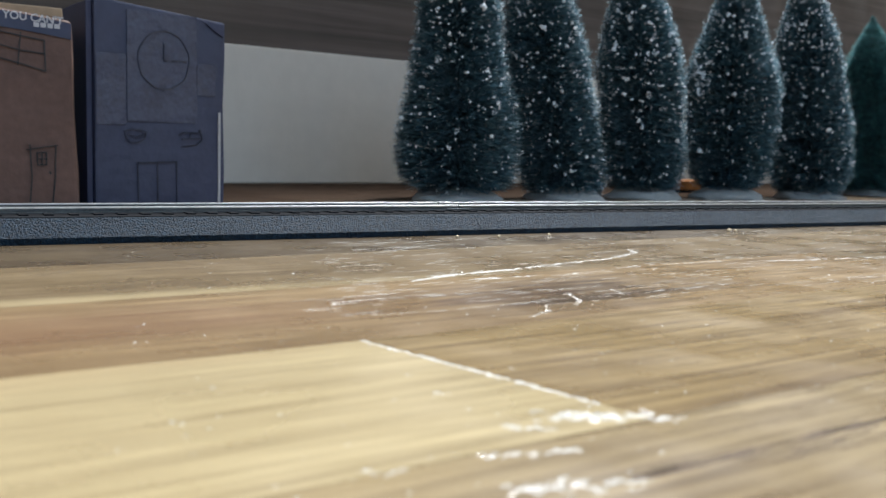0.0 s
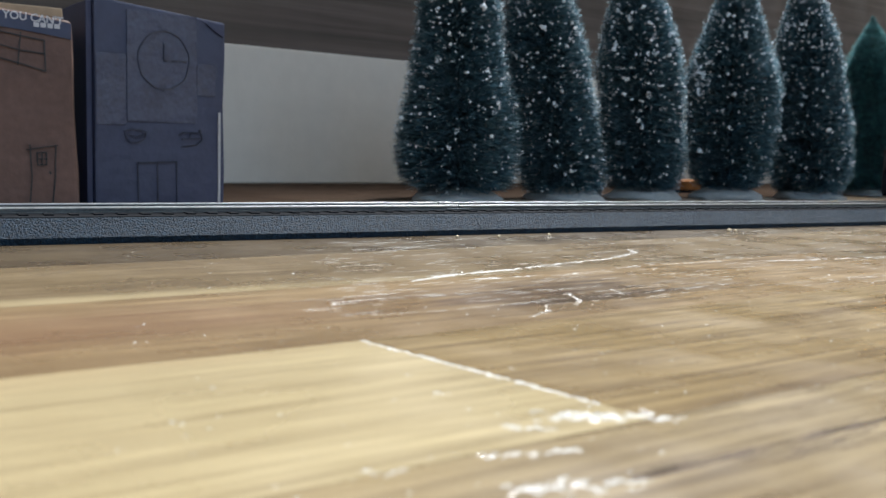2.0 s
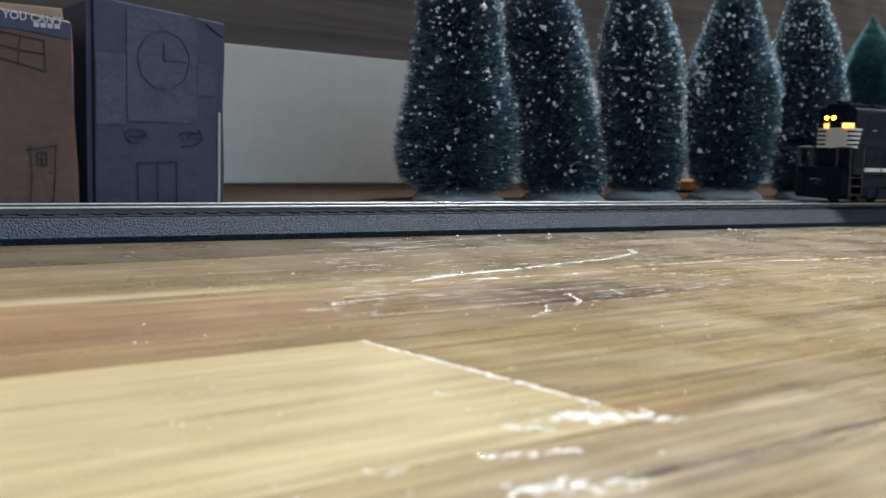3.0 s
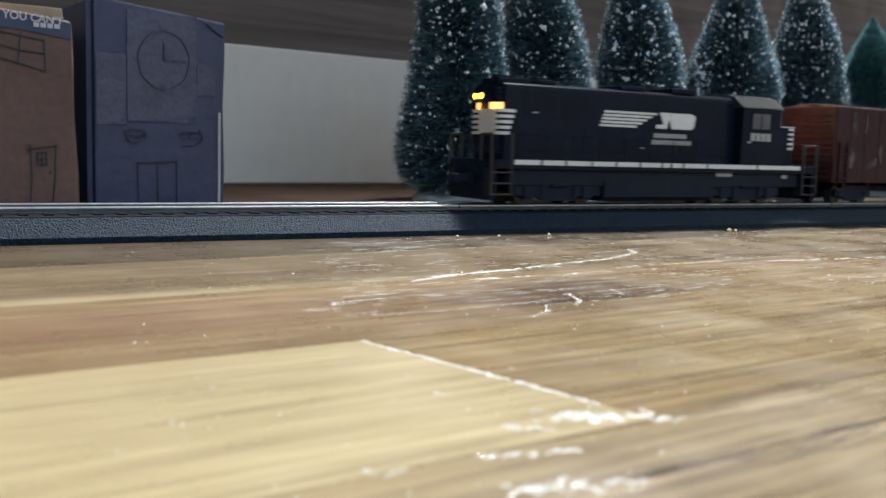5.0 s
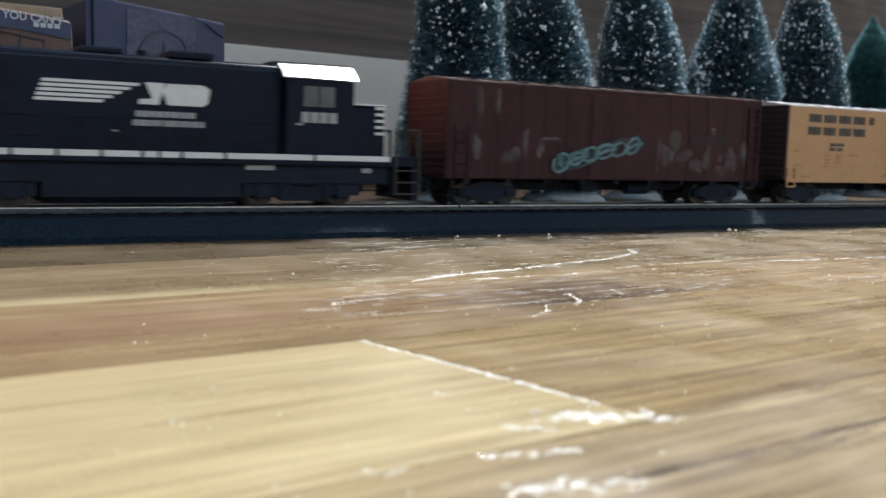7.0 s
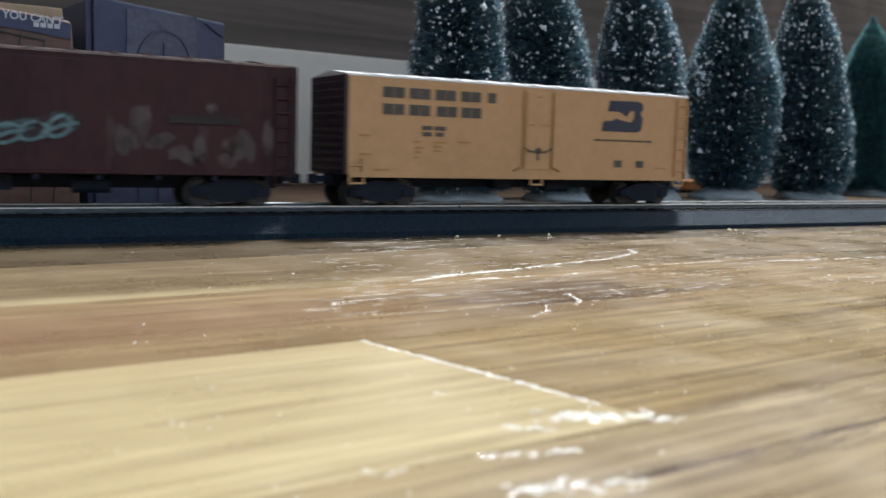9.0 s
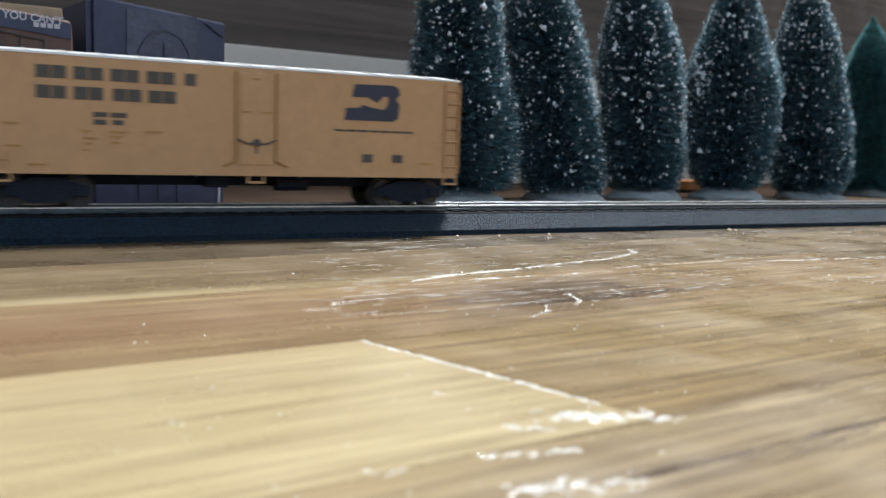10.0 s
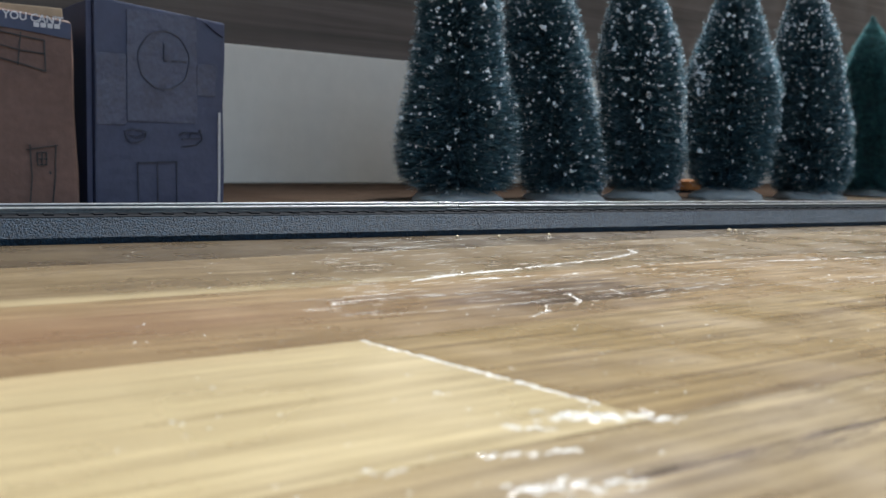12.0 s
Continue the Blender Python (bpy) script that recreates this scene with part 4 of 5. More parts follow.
# ---------------------------------------------------------------- cardboard buildings
def build_boxes():
    # blue one: front face in local x, z at y = 0, body behind
    blue = thing("cardboard_building", Matrix.Translation((0.0768, 0.474, 0)) @ pose(0, 0, 0, 0, 0, 6), "blue paper-covered box with marker-drawn clock, windows and door", "cardboard model")
    W, DEP, Ht = 0.0650, 0.060, 0.1000
    bm = box(0, W, 0, DEP, 0, Ht, 0.0012, 2)
    bmesh.ops.subdivide_edges(bm, edges=[e for e in bm.edges if e.calc_length() > 0.03], cuts=5, use_grid_fill=True)
    for v in bm.verts:
        if v.co.z > 0.08:
            v.co.z -= max(0.0, v.co.x / W) * 0.0065
        v.co += Vector((noise.noise(v.co * 30), noise.noise(v.co * 30 + Vector((5, 0, 0))), 0)) * 0.0008
    part("box_body", bm, M_BLUEPAPER, blue)
    side = part("folded_side", box(-0.0030, -0.0002, 0.003, DEP - 0.004, 0.0, Ht - 0.002, 0.0005), M_BLUEDARK, blue, "dark navy folded side")
    for x0, x1, z0, z1 in ((0.0006, 0.0148, 0.0400, 0.0740), (0.0152, 0.0500, 0.0420, 0.0950), (0.0502, 0.0600, 0.0560, 0.0720)):
        part("tape_patch", box(x0, x1, -0.00075, -0.0002, z0, z1, 0.0001), M_BLUETAPE, blue, "shiny clear tape strip")
    part("tape_edge", box(W - 0.0036, W - 0.0023, -0.0011, -0.0002, 0.0, 0.0480, 0.0001), M_TAPEEDGE, blue, "pale tape along the corner")
    part("torn_edge", prism([(0.0530, 0.0925), (0.0640, 0.0890), (0.0636, 0.0862), (0.0600, 0.0880), (0.0550, 0.0918)], -0.0016, -0.0004), M_BLUEDARK, blue)
    bm = bmesh.new()
    y0, y1 = -0.0014, -0.0009
    cx, cz = 0.0332, 0.0722
    stroke(bm, [(cx + math.cos(a / 24 * math.tau) * 0.0128 + 0.0003 * math.sin(a * 2.1), cz + math.sin(a / 24 * math.tau) * 0.0142) for a in range(25)], 0.0005, y0, y1)
    stroke(bm, [(cx, cz + 0.008), (cx, cz), (cx + 0.0110, cz + 0.0003)], 0.0006, y0, y1)
    part("clock_drawing", bm, M_FAINTINK, blue, "faint black marker clock")
    wx = 0.0190      # a half-moon window and a crooked one
    bm = bmesh.new()
    stroke(bm, [(wx - 0.0052, 0.0370), (wx - 0.0020, 0.0382), (wx + 0.0025, 0.0378), (wx + 0.0052, 0.0368), (wx + 0.0046, 0.0340), (wx + 0.0012, 0.0316), (wx - 0.0024, 0.0318), (wx - 0.0046, 0.0342), (wx - 0.0052, 0.0370)], 0.0005, y0, y1)
    stroke(bm, [(wx - 0.0036, 0.0356), (wx + 0.0002, 0.0344), (wx + 0.0040, 0.0358)], 0.0004, y0, y1)
    part("window_drawing", bm, M_FAINTINK, blue)
    wx = 0.0468
    bm = bmesh.new()
    stroke(bm, [(wx - 0.0060, 0.0358), (wx - 0.0040, 0.0374), (wx + 0.0040, 0.0372), (wx + 0.0048, 0.0388), (wx + 0.0060, 0.0340), (wx + 0.0030, 0.0312), (wx - 0.0046, 0.0302)], 0.0005, y0, y1)
    stroke(bm, [(wx - 0.0044, 0.0340), (wx + 0.0050, 0.0346)], 0.0004, y0, y1)
    stroke(bm, [(wx, 0.0374), (wx - 0.0004, 0.0346)], 0.0004, y0, y1)
    part("window_drawing", bm, M_FAINTINK, blue)
    bm = bmesh.new()
    stroke(bm, [(0.0205, 0.001), (0.0200, 0.0218), (0.0395, 0.0226), (0.0398, 0.001)], 0.0006, y0, y1)
    stroke(bm, [(0.0298, 0.0222), (0.0301, 0.001)], 0.0006, y0, y1)
    part("door_drawing", bm, M_FAINTINK, blue)

    brown = thing("cardboard_building", Matrix.Translation((0.0040, 0.4600, 0)) @ pose(0, 0, 0, 0, 0, 3), "brown cardboard box with marker-drawn window and door", "cardboard model")
    W, DEP, Ht = 0.0605, 0.055, 0.0905
    bm = box(0, W, 0, DEP, 0, Ht, 0.0025, 3)
    bmesh.ops.subdivide_edges(bm, edges=[e for e in bm.edges if e.calc_length() > 0.03], cuts=5, use_grid_fill=True)
    for v in bm.verts:
        if v.co.z > 0.07:
            v.co.z -= 0.0045 * (v.co.x / W) ** 2
        if v.co.x > 0.05:
            v.co.x += 0.0010 * v.co.z / Ht + 0.0040 * (1 - v.co.z / Ht)
        v.co += Vector((noise.noise(v.co * 34), noise.noise(v.co * 34 + Vector((5, 0, 0))), 0)) * 0.0007
    part("box_body", bm, M_CARD, brown)
    bm = bmesh.new()
    top = lambda x: Ht - 0.0015 - 0.0045 * (x / W) ** 2
    n = 10
    Wt = W + 0.0006
    add_prism(bm, [(Wt * k / n, top(Wt * k / n)) for k in range(n + 1)] + [(Wt * k / n, top(Wt * k / n) - 0.0070) for k in range(n, -1, -1)], -0.0011, -0.0005)
    part("printed_band", bm, M_NAVYBAND, brown, "navy printed band")
    part("open_flap", box(0.0, W - 0.002, 0.004, 0.050, Ht - 0.003, Ht + 0.0012, 0.0006), M_CARDIN, brown, "pale inner flap")
    fc = bpy.data.curves.new("slogan", "FONT")
    fc.body = "YOU CAN'T"
    fc.size = 0.0047
    fc.offset = 0.00009
    fc.extrude = 0.0001
    txt = new("slogan", fc)
    fc.materials.append(M_WHITEINK)
    txt.parent = brown
    txt.matrix_local = pose(0.0325, -0.0013, Ht - 0.0058, 90, 2.2, 0)
    bar_parts("lettering_bar", [(0.0452 + k * 0.0029, 0.0452 + k * 0.0029 + 0.0023, Ht - 0.0087, Ht - 0.0067, 0) for k in range(4)], -0.0014, -0.0011, M_WHITEINK, brown)
    bm = bmesh.new()
    y0, y1 = -0.0014, -0.0007
    stroke(bm, [(0.0275, 0.0795), (0.0390, 0.0776), (0.0495, 0.0762), (0.0500, 0.0625), (0.0400, 0.0652), (0.0275, 0.0680)], 0.0005, y0, y1)
    stroke(bm, [(0.0275, 0.0738), (0.0392, 0.0712), (0.0498, 0.0702)], 0.0005, y0, y1)
    stroke(bm, [(0.0398, 0.0788), (0.0392, 0.0716), (0.0384, 0.0648)], 0.0005, y0, y1)
    stroke(bm, [(0.0292, 0.0798), (0.0302, 0.0745), (0.0296, 0.0672)], 0.0005, y0, y1)
    part("window_drawing", bm, M_INK, brown, "black marker window")
    bm = bmesh.new()
    stroke(bm, [(0.0428, 0.0292), (0.0436, 0.0150), (0.0424, 0.0010)], 0.0005, y0, y1)
    stroke(bm, [(0.0415, 0.0272), (0.0545, 0.0294)], 0.0005, y0, y1)
    stroke(bm, [(0.0538, 0.0294), (0.0535, 0.0150), (0.0520, 0.0010)], 0.0005, y0, y1)
    stroke(bm, [(0.0458, 0.0258), (0.0498, 0.0262), (0.0498, 0.0205), (0.0460, 0.0203), (0.0458, 0.0258)], 0.0005, y0, y1)
    stroke(bm, [(0.0478, 0.0260), (0.0479, 0.0204)], 0.0004, y0, y1)
    stroke(bm, [(0.0460, 0.0230), (0.0498, 0.0232)], 0.0004, y0, y1)
    stroke(bm, [(0.0512, 0.0172), (0.0514, 0.0166)], 0.0008, y0, y1)
    part("door_drawing", bm, M_INK, brown)


build_boxes()


# ---------------------------------------------------------------- bottle-brush trees
def bottle_brush(name, x, y, height, profile, lean, seed, teal=False, patch=None):
    """profile: (height, radius) pairs from the lowest bristles to the tip."""
    r = random.Random(seed)
    t = thing(name, pose(x, y, 0, 0, 0, r.uniform(0, 360)), "teal bottle-brush tree with little snow" if teal else "dark green bottle-brush tree flecked with white flock snow", "toy tree", "bottle-brush trees")
    turn = t.matrix_world.to_3x3().inverted()
    axis = (turn @ Vector((lean, 0, 1))).normalized()
    z0 = profile[0][0]
    rad = lambda z: 1.07 * float(np.interp(z, [p[0] for p in profile], [p[1] for p in profile]))
    verts, faces, tips = [], [], []
    ends = []
    # long fibres from the wire, then a dense shell of clipped fibre ends
    for i in range(54000):
        shell = i > 10000
        z = z0 + (height - z0) * r.random() ** 1.12
        R = rad(z)
        if R < 0.0008:
            continue
        a = r.uniform(0, math.tau)
        lump = 1 + 0.07 * noise.noise(Vector((math.cos(a) * 1.7, math.sin(a) * 1.7, z * 60 + seed * 3))) + 0.05 * noise.noise(Vector((math.cos(a) * 6, math.sin(a) * 6, z * 220 + seed)))
        L = R * lump * (r.uniform(0.90, 1.0) if shell else r.uniform(0.80, 0.93)) + (r.uniform(0, 0.0014) if r.random() < 0.12 else 0)
        out = Vector((math.cos(a), math.sin(a), r.uniform(-0.22, 0.22))).normalized()
        c = axis * (z / axis.z)
        sidew = Vector((-math.sin(a), math.cos(a), r.uniform(-0.9, 0.9))).normalized()
        w = r.uniform(0.00009, 0.00019) if shell else r.uniform(0.00030, 0.00045)
        p0 = c + out * L * (0.80 if shell else 0.05)
        p2 = c + out * L + Vector((r.uniform(-1, 1), r.uniform(-1, 1), r.uniform(-1, 1))) * 0.0016
        k = len(verts)
        verts += [p0 - sidew * w, p0 + sidew * w, p2 + sidew * w * 0.7, p2 - sidew * w * 0.7]
        faces.append((k, k + 1, k + 2, k + 3))
        tips += [0, 0, 1, 1] if shell else [0, 0, 0.3, 0.3]
        if shell:
            ends.append((p2, out))
    me = bpy.data.meshes.new("bristles")
    me.from_pydata([tuple(v) for v in verts], [], faces)
    at = me.attributes.new("tip", "FLOAT", "POINT")
    at.data.foreach_set("value", tips)
    me.materials.append(M_BRISTLE_TEAL if teal else M_BRISTLE)
    b = new("bristles", me)
    b.parent = t
    bm = bmesh.new()
    add_cyl(bm, (0, 0, 0.004), tuple(axis * (height + 0.0005)), 0.0011, 8)
    part("wire_trunk", bm, M_HANDRAIL, t)
    # flock: small uneven clumps caught near the bristle ends
    ico = bmesh.new()
    bmesh.ops.create_icosphere(ico, subdivisions=1, radius=1.0)
    ico.verts.ensure_lookup_table()
    shape = [v.co.copy() for v in ico.verts]
    tris = [[v.index for v in f.verts] for f in ico.faces]
    ico.free()
    verts, faces = [], []
    spots = []
    for i in range(260 if teal else 4200):
        p, out = ends[r.randrange(len(ends))]
        if r.random() > 0.40 + 0.75 * p.z / height:
            continue
        q = p - out * r.uniform(-0.0002, 0.0020)
        if patch and i < 320:
            q = turn @ (Vector(patch) + Vector((r.gauss(0, 0.0030), r.gauss(0, 0.005), r.gauss(0, 0.0085))))
        s = (0.00014 + 0.00106 * r.random() ** 4.2) * (0.6 if teal else 0.85 + 0.5 * max(0.0, q.z) / height)
        spots.append((q, s))
        # some flock sticks together in clots
        if not teal and r.random() < 0.045:
            for j in range(r.randint(3, 7)):
                spots.append((q + Vector((r.uniform(-1, 1), r.uniform(-1, 1), r.uniform(-1, 1))) * 0.0013, s * r.uniform(0.6, 1.0) + 0.0003))
    for q, s in spots:
        sx, sy, sz = s * r.uniform(0.7, 1.4), s * r.uniform(0.7, 1.4), s * r.uniform(0.6, 1.3)
        k = len(verts)
        verts += [(q.x + v.x * sx * r.uniform(0.45, 1.35), q.y + v.y * sy * r.uniform(0.45, 1.35), q.z + v.z * sz * r.uniform(0.45, 1.35)) for v in shape]
        faces += [[k + j for j in f] for f in tris]
    me = bpy.data.meshes.new("flock_snow")
    me.from_pydata(verts, [], faces)
    me.materials.append(M_SNOW)
    fl = new("flock_snow", me)
    fl.parent = t
    tagged(fl, "white flock snow clumps", kind="stuff")
    # snowy domed base
    bm = bmesh.new()
    bmesh.ops.create_uvsphere(bm, u_segments=28, v_segments=12, radius=1)
    for v in bm.verts:
        k = 1 + 0.16 * noise.noise(v.co * 2.2 + Vector((seed, 0, 0))) + 0.07 * noise.noise(v.co * 7 + Vector((seed, 4, 0)))
        v.co = Vector((v.co.x * 0.029 * k, v.co.y * 0.029 * k, max(v.co.z, 0) ** 1.3 * 0.0100 * k))
    part("base", bm, M_BASE, t, "white snow-covered round base", smooth=True)
    return t


def build_trees():
    bottle_brush("bottle_brush_tree", 0.3053, 0.520, 0.205, [(0.008, 0.020), (0.0110, 0.0282), (0.0164, 0.0377), (0.0308, 0.0395), (0.0452, 0.0386), (0.0666, 0.0352), (0.0844, 0.0299), (0.1054, 0.0271), (0.1264, 0.0263), (0.165, 0.014), (0.205, 0.001)], -0.02, 1)
    bottle_brush("bottle_brush_tree", 0.3992, 0.530, 0.190, [(0.005, 0.018), (0.0071, 0.0263), (0.0209, 0.0304), (0.0444, 0.0297), (0.0677, 0.0290), (0.0907, 0.0285), (0.1135, 0.0261), (0.1362, 0.0221), (0.165, 0.011), (0.190, 0.001)], -0.213, 2)
    bottle_brush("bottle_brush_tree", 0.4803, 0.540, 0.185, [(0.0048, 0.0128), (0.0113, 0.0255), (0.0261, 0.0310), (0.0471, 0.0309), (0.0762, 0.0309), (0.1010, 0.0308), (0.1216, 0.0267), (0.1461, 0.0183), (0.170, 0.009), (0.185, 0.001)], -0.107, 3)
    bottle_brush("bottle_brush_tree", 0.5609, 0.535, 0.198, [(0.0068, 0.0125), (0.0143, 0.0252), (0.0277, 0.0320), (0.0541, 0.0352), (0.0847, 0.0362), (0.1022, 0.0330), (0.1282, 0.0239), (0.1540, 0.0151), (0.198, 0.001)], -0.009, 4, patch=(-0.034, 0.000, 0.092))
    bottle_brush("bottle_brush_tree", 0.6641, 0.540, 0.195, [(0.006, 0.020), (0.0092, 0.0276), (0.0244, 0.0342), (0.0529, 0.0338), (0.0858, 0.0308), (0.1138, 0.0267), (0.1370, 0.0219), (0.1647, 0.0127), (0.195, 0.001)], -0.12, 5)
    bottle_brush("bottle_brush_tree", 0.8170, 0.590, 0.168, [(0.004, 0.024), (0.0139, 0.0347), (0.0577, 0.0321), (0.0955, 0.0287), (0.1251, 0.0242), (0.1464, 0.0138), (0.1661, 0.001)], -0.115, 6, teal=True)


build_trees()


# unidentified low orange strip behind the trees, drawn as a block on a base
def build_orange_strip():
    t = thing("toy_wagon", Matrix.Translation((0.6120, 0.630, 0)) @ pose(0, 0, 0, 0, 0, 8), "unidentified low orange strip with dark base behind trees", "toy wagon")
    prof = [(-0.012, 0.0028), (-0.012, 0.0100), (-0.010, 0.0115), (0.010, 0.0115), (0.012, 0.0100), (0.012, 0.0028)]
    part("strip_body", extrude_x(prof, -0.080, 0.075), M_ORANGE, t)
    part("strip_base", box(-0.083, 0.078, -0.010, 0.010, 0.0, 0.0032, 0.0004), M_UNDER, t)


build_orange_strip()


# ---------------------------------------------------------------- floor
def build_floor():
    slab = part("floor", box(-2.6, 2.8, -2.3, 2.6, -0.06, -0.0085), M_SUBFLOOR)
    tagged(slab, "worn wood-look laminate floor with pale scratches", "floor", kind="structure")
    r = random.Random(3)
    base = pose(0, 0, 0, 0, 0, FLOOR_TURN)
    width, gap = 0.0586, 0.00006
    tones = [(0.42, 0.38, 0.35), (0.37, 0.33, 0.30), (0.34, 0.29, 0.26), (0.43, 0.39, 0.35), (0.33, 0.28, 0.25)]
    meshes = {}

    def plank(u0, u1, v0, tone, material=M_PLANK):
        key = (round(u1 - u0, 3), material.name)
        if key not in meshes:
            bm = box(0, key[0] - gap, 0, width - gap, -0.008, 0.0, 0.00010, 1)
            for v in bm.verts:
                v.co.x -= 0.161 * v.co.y
            me = bpy.data.meshes.new("plank")
            bm.to_mesh(me)
            bm.free()
            me.materials.append(material)
            meshes[key] = me
        o = new("plank", meshes[key])
        o.parent = slab
        o.matrix_local = base @ pose(u0, v0, 0)
        o.color = tuple(tone) if len(tone) == 4 else (*tone, 0.7)

    lengths = (0.30, 0.36, 0.42)
    reach = {}
    for row in range(-9, 16):
        v0 = 0.1390 + (row - 1) * width       # row 1 starts at the seam between the two nearest toned strips
        if row == 0:
            fixed = [(-0.285, 0.0898, (1.10, 1.08, 0.98, 0.05), M_PLANK_EDGE), (0.0898, 0.4498, (0.69, 0.60, 0.47, 0.5))]
        elif row == 1:
            fixed = [(-0.230, 0.310, (0.68, 0.575, 0.485, 0.7), M_PLANK_KNOT), (0.310, 0.670, (0.43, 0.38, 0.32, 0.6))]
        elif row == 2:
            fixed = [(-0.200, 0.460, (0.47, 0.415, 0.365, 0.6), M_PLANK_STREAK), (0.460, 0.820, (0.55, 0.50, 0.43, 0.8))]
        elif row == -1:
            fixed = [(-0.300, 0.240, (0.70, 0.64, 0.56, 0.5)), (0.240, 0.600, (0.66, 0.60, 0.54, 0.6))]
        else:
            s = -0.30 - r.uniform(0, 0.3)
            fixed = [(s, s + 0.36, [c * 1.2 for c in r.choice(tones)])]
        dull = (M_PLANK_SHADED,) if row >= 7 else ()      # boards behind the track: the shade there is put into a darker, matte colour
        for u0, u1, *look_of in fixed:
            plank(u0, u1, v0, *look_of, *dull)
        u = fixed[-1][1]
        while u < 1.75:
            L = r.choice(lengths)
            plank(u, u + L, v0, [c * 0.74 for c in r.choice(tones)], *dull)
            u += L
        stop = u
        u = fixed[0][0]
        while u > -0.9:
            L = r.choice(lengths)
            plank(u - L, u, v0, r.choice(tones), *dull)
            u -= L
        reach[row] = (u, stop)
    # the rest of the room's boards, joined
    verts, faces = [], []
    for row in range(-52, 50):
        v0 = 0.1390 + (row - 1) * width
        u = -3.4 + r.uniform(0, 0.3)
        while u < 3.4:
            L = r.choice(lengths)
            a, b = u, u + L
            u += L
            if row in reach:
                lo, hi = reach[row]
                if b > lo and a < hi:
                    if a < lo:
                        b = lo
                    elif b > hi:
                        a = hi
                    else:
                        continue
            if b - a < 0.02:
                continue
            ring = [(a, v0), (b - gap, v0), (b - gap - 0.161 * width, v0 + width - gap), (a - 0.161 * width, v0 + width - gap)]
            pts = [base @ Vector((x, y, 0)) for x, y in ring]
            if all(-2.55 < p.x < 2.75 and -2.25 < p.y < 2.55 for p in pts):
                k = len(verts)
                verts += [(p.x, p.y, 0.0) for p in pts] + [(p.x, p.y, -0.008) for p in pts]
                faces += [(k, k + 1, k + 2, k + 3)] + [(k + j, k + 4 + j, k + 4 + (j + 1) % 4, k + (j + 1) % 4) for j in range(4)]
    me = bpy.data.meshes.new("floorboards")
    me.from_pydata(verts, [], faces)
    me.materials.append(M_PLANK)
    rest = new("floorboards", me)
    rest.parent = slab
    rest.color = (0.60, 0.54, 0.47, 0.7)
    tagged(rest, kind="stuff")


def add_fleck(bm, x, y, a, b, h, turn):
    v = add_box(bm, -a, a, -b, b, 0, h)
    for q in v:
        if q.co.z > h * 0.5:
            q.co.x *= 0.6
            q.co.y *= 0.6
    bmesh.ops.transform(bm, matrix=Matrix.Translation((x, y, 0.00001)) @ Matrix.Rotation(turn, 4, "Z"), verts=v)


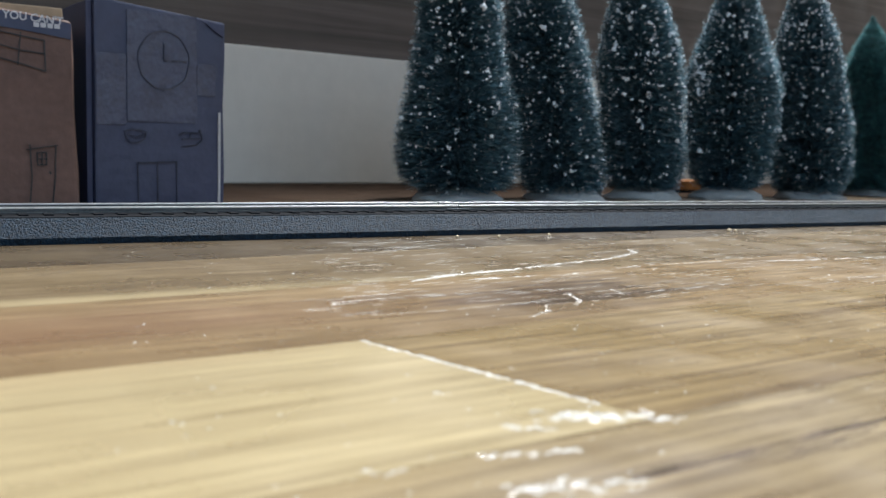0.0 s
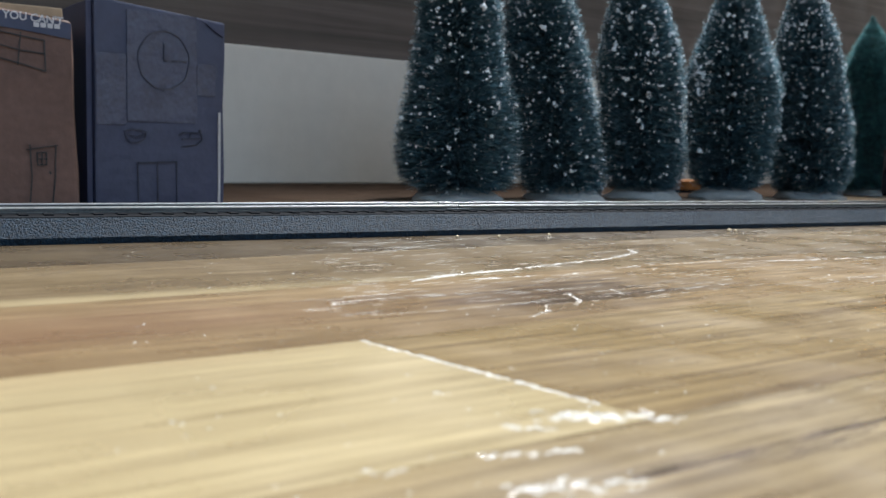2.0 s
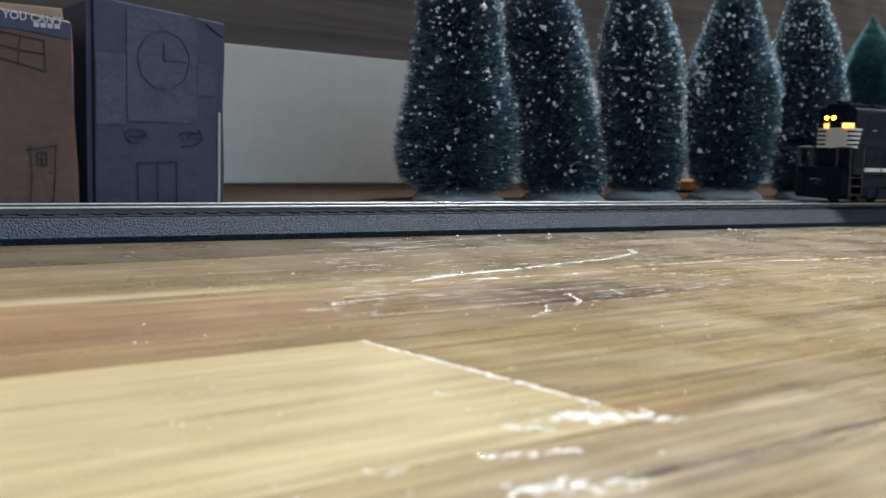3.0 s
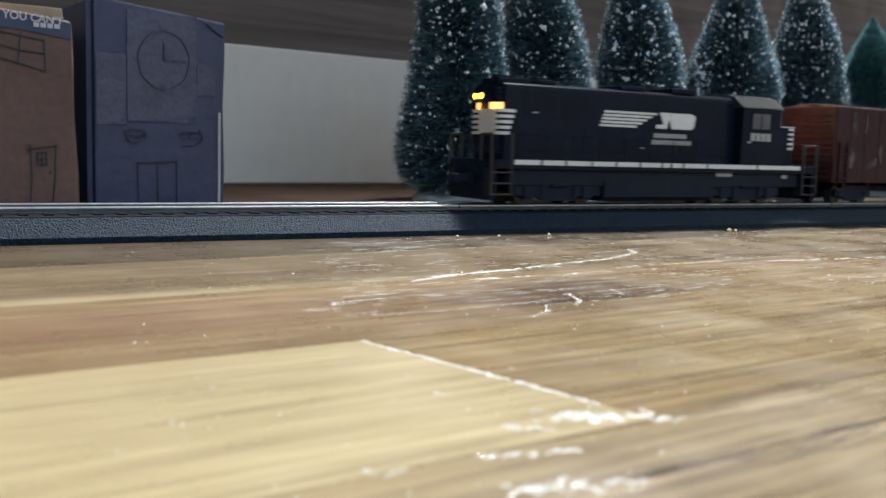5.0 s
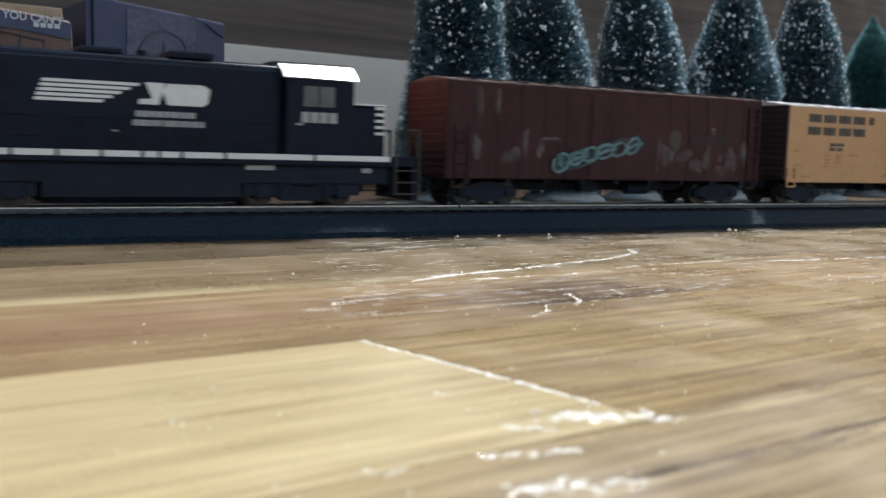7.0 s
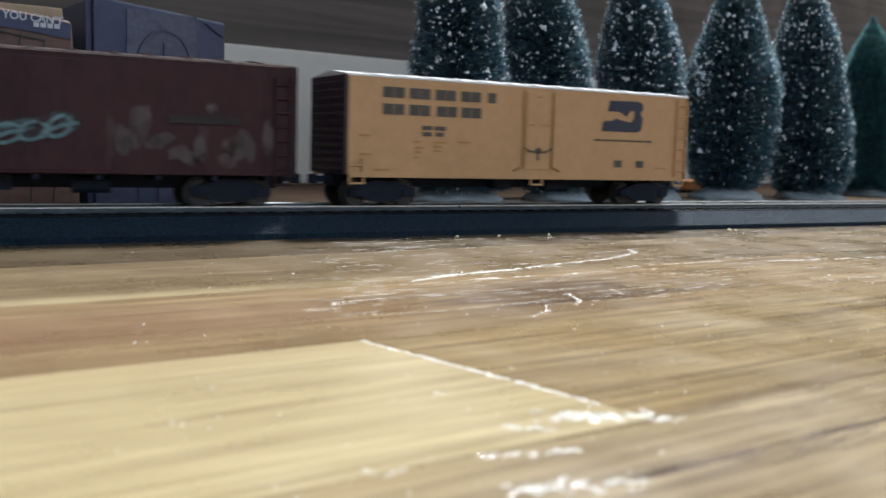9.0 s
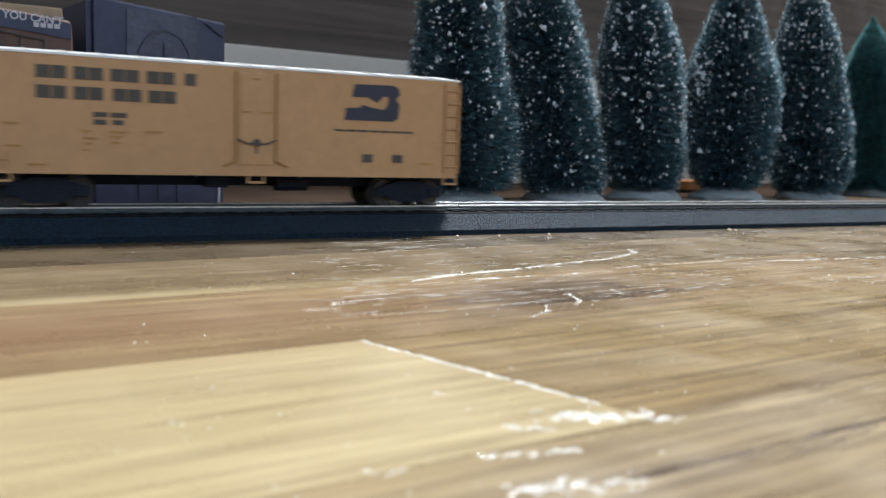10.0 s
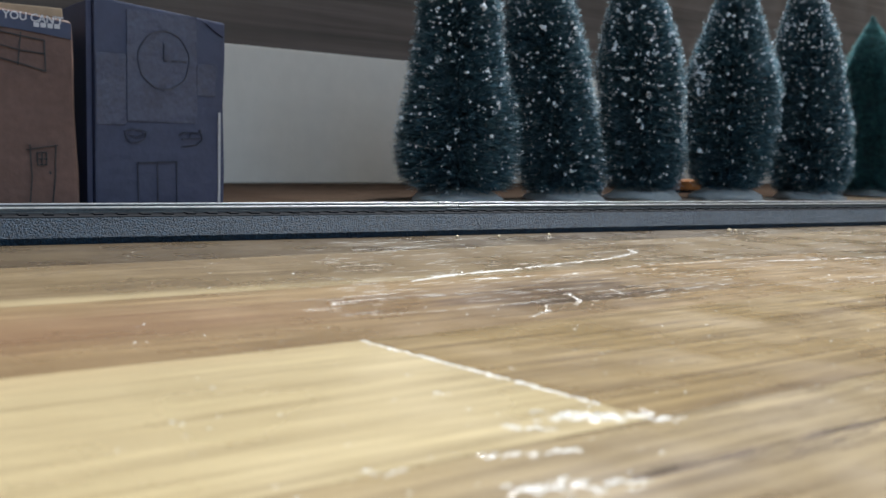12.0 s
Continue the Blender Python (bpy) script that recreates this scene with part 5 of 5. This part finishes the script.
def build_debris():
    r = random.Random(8)
    # pale worn scratches, and one lamp glare drawn in flecks: start, end, flecks, spread, size
    lines = [((0.1103, 0.2074), (0.1247, 0.2137), 50, 0.0006, 0.0005), ((0.1247, 0.2137), (0.1456, 0.2180), 60, 0.0005, 0.0005), ((0.1456, 0.2180), (0.1716, 0.2263), 60, 0.0005, 0.0005), ((0.1716, 0.2263), (0.1937, 0.2319), 40, 0.0005, 0.0005),
             ((0.1937, 0.2319), (0.2149, 0.2441), 36, 0.0007, 0.0005), ((0.2149, 0.2441), (0.2194, 0.2537), 18, 0.0006, 0.0005), ((0.1247, 0.2049), (0.1445, 0.2053), 36, 0.0004, 0.0004), ((0.1551, 0.2043), (0.1908, 0.2152), 30, 0.0004, 0.0004), ((0.1908, 0.2152), (0.2263, 0.2152), 26, 0.0003, 0.0004),
             ((0.2434, 0.2119), (0.2570, 0.2096), 22, 0.0003, 0.0005), ((0.2570, 0.2096), (0.2984, 0.2081), 34, 0.0003, 0.0005), ((0.2348, 0.2221), (0.2450, 0.2193), 18, 0.0003, 0.0004),
             # the row from (0.0502, 0.0747) paints the lamp's glare on the floor
             ((0.0672, 0.1457), (0.0799, 0.0965), 210, 0.00028, 0.00034), ((0.0690, 0.0950), (0.0845, 0.0875), 90, 0.0011, 0.00042), ((0.0615, 0.0930), (0.0660, 0.0905), 16, 0.0006, 0.0004), ((0.0541, 0.0841), (0.0664, 0.0818), 30, 0.0005, 0.00036), ((0.0502, 0.0747), (0.0660, 0.0709), 44, 0.0011, 0.00040), ((0.0406, 0.0845), (0.0431, 0.0843), 8, 0.0005, 0.0003), ((0.0620, 0.1098), (0.0634, 0.1092), 6, 0.0003, 0.0003),
             ((0.0693, 0.1777), (0.0802, 0.1834), 8, 0.0001, 0.0002), ((0.0712, 0.1689), (0.0809, 0.1680), 9, 0.0002, 0.0002), ((0.1354, 0.1769), (0.1317, 0.1678), 16, 0.0004, 0.0004), ((0.1317, 0.1678), (0.1272, 0.1630), 14, 0.0005, 0.0004), ((0.1205, 0.1654), (0.1159, 0.1580), 14, 0.0004, 0.0003), ((0.1159, 0.1580), (0.1094, 0.1549), 12, 0.0003, 0.0003), ((0.1508, 0.1811), (0.1466, 0.1686), 14, 0.0006, 0.0003)]
    bm = bmesh.new()
    for a, b, n, spread, size in lines:
        d = math.atan2(b[1] - a[1], b[0] - a[0])
        for i in range(n):
            u = r.random()
            x = a[0] + (b[0] - a[0]) * u + r.gauss(0, spread)
            y = a[1] + (b[1] - a[1]) * u + r.gauss(0, spread)
            add_fleck(bm, x, y, size * r.uniform(0.6, 2.2), size * r.uniform(0.2, 0.6), size * r.uniform(0.05, 0.2), d + r.gauss(0, 0.25))
    # long hairline scratches
    for i in range(380):
        y = r.uniform(0.165, 0.303)
        x = y * r.uniform(0.38, 1.45)
        n = r.randint(1, 4)
        d = math.radians(FLOOR_TURN) + r.gauss(0, 0.10)
        for k in range(n):
            h = 0.0006 + 0.0044 * r.random() ** 2.5
            add_fleck(bm, x, y, h, r.uniform(0.00003, 0.00009), 0.00003, d)
            x += math.cos(d) * h * r.uniform(2.0, 3.2)
            y += math.sin(d) * h * 2.4
    o = part("scratch_and_glare_flecks", bm, M_FLECK)
    tagged(o, "pale flaked scratches worn into the laminate floor, with painted floor glare", "scratches", kind="stuff")
    bm = bmesh.new()
    for i in range(300):
        y = 0.07 + 0.235 * r.random()
        x = y * r.uniform(0.18, 1.45)
        s = r.uniform(0.00010, 0.00034) * (0.5 + y * 2.4)
        add_fleck(bm, x, y, s, s * r.uniform(0.4, 1), s * r.uniform(0.1, 0.5), r.uniform(0, 3.1))
    o = part("dust_specks", bm, M_FLECK)
    tagged(o, "pale dust specks scattered over the floor", "dust", kind="stuff")
    bm = bmesh.new()
    for x, y, s in ((0.318, 0.3000, 0.0012), (0.3205, 0.2985, 0.0009), (0.178, 0.302, 0.0009), (0.196, 0.301, 0.0008), (0.220, 0.3015, 0.0008)):
        made = bmesh.ops.create_icosphere(bm, subdivisions=1, radius=s)["verts"]
        for v in made:
            v.co = Vector((x + v.co.x * r.uniform(0.7, 1.3), y + v.co.y * r.uniform(0.7, 1.3), max(0.0, s * 0.6 + v.co.z * r.uniform(0.6, 1.0))))
    dark = bmesh.new()
    for a, b, n in (((0.060, 0.2455), (0.112, 0.2535), 9), ((0.020, 0.2440), (0.050, 0.2480), 5), ((0.130, 0.2290), (0.215, 0.2395), 12), ((0.095, 0.2700), (0.190, 0.2800), 10)):
        d = math.atan2(b[1] - a[1], b[0] - a[0])
        for i in range(n):
            u = r.random()
            add_fleck(dark, a[0] + (b[0] - a[0]) * u, a[1] + (b[1] - a[1]) * u + r.gauss(0, 0.0006), r.uniform(0.001, 0.005), r.uniform(0.00006, 0.00014), 0.00003, d + r.gauss(0, 0.03))
    # broad dark grain streaks: start, end, streaks, spread, half width
    for a, b, n, spread, wide in (((0.066, 0.0722), (0.114, 0.0757), 46, 0.00045, 0.00022), ((0.076, 0.0700), (0.116, 0.0728), 26, 0.0014, 0.00012), ((0.150, 0.1760), (0.196, 0.1830), 30, 0.0040, 0.00016),
                                  ((0.088, 0.0860), (0.150, 0.0930), 34, 0.0050, 0.00007), ((0.100, 0.1180), (0.190, 0.1290), 46, 0.0080, 0.00008), ((0.150, 0.1480), (0.235, 0.1560), 34, 0.0070, 0.00010)):
        d = math.atan2(b[1] - a[1], b[0] - a[0])
        for i in range(n):
            u = r.random()
            add_fleck(dark, a[0] + (b[0] - a[0]) * u, a[1] + (b[1] - a[1]) * u + r.gauss(0, spread), r.uniform(0.0015, 0.0055), wide * r.uniform(0.5, 1.2), 0.00002, d + r.gauss(0, 0.03))
    tagged(part("floor_cracks", dark, M_SUBFLOOR), "thin dark cracks in the laminate floor", "cracks", kind="stuff")
    o = part("wood_crumbs", bm, M_CRUMB)
    tagged(o, "small pale wood crumbs lying beside the track", "crumbs", kind="stuff")


build_debris()
build_floor()


# ---------------------------------------------------------------- motion of the train
TRAVEL = ((0.0, -0.488), (1.0, -0.421), (2.0, -0.3535), (2.5, -0.3170), (3.0, -0.2785), (3.5, -0.2290), (4.1, -0.1600), (4.8, -0.0800), (5.5, 0.0000), (6.0, 0.0560), (6.5, 0.1135),
          (7.0, 0.1715), (7.6, 0.2420), (8.2, 0.3130), (8.8, 0.3840), (9.5, 0.4680), (10.0, 0.5285), (10.5, 0.5880), (11.0, 0.6475), (11.5, 0.7075), (12.0, 0.7675))


def motions():
    for ob, x in ((loco, LOCO_X), (red, (RED_X0 + RED_X1) / 2), (yellow, (YEL_X0 + YEL_X1) / 2)):
        walk(ob, [(t, pose(x - s, TRACK_Y, RAIL_Z)) for t, s in TRAVEL])
    ts = [a for a, b in TRAVEL]
    ss = [b for a, b in TRAVEL]
    steps = [k / 30 for k in range(361)]
    for o, x, z, r in WHEELSETS:
        walk(o, [(t, pose(x, 0, z, 0, math.degrees(-(float(np.interp(t, ts, ss)) - ss[0]) / r) % 360, 0)) for t in steps])


motions()
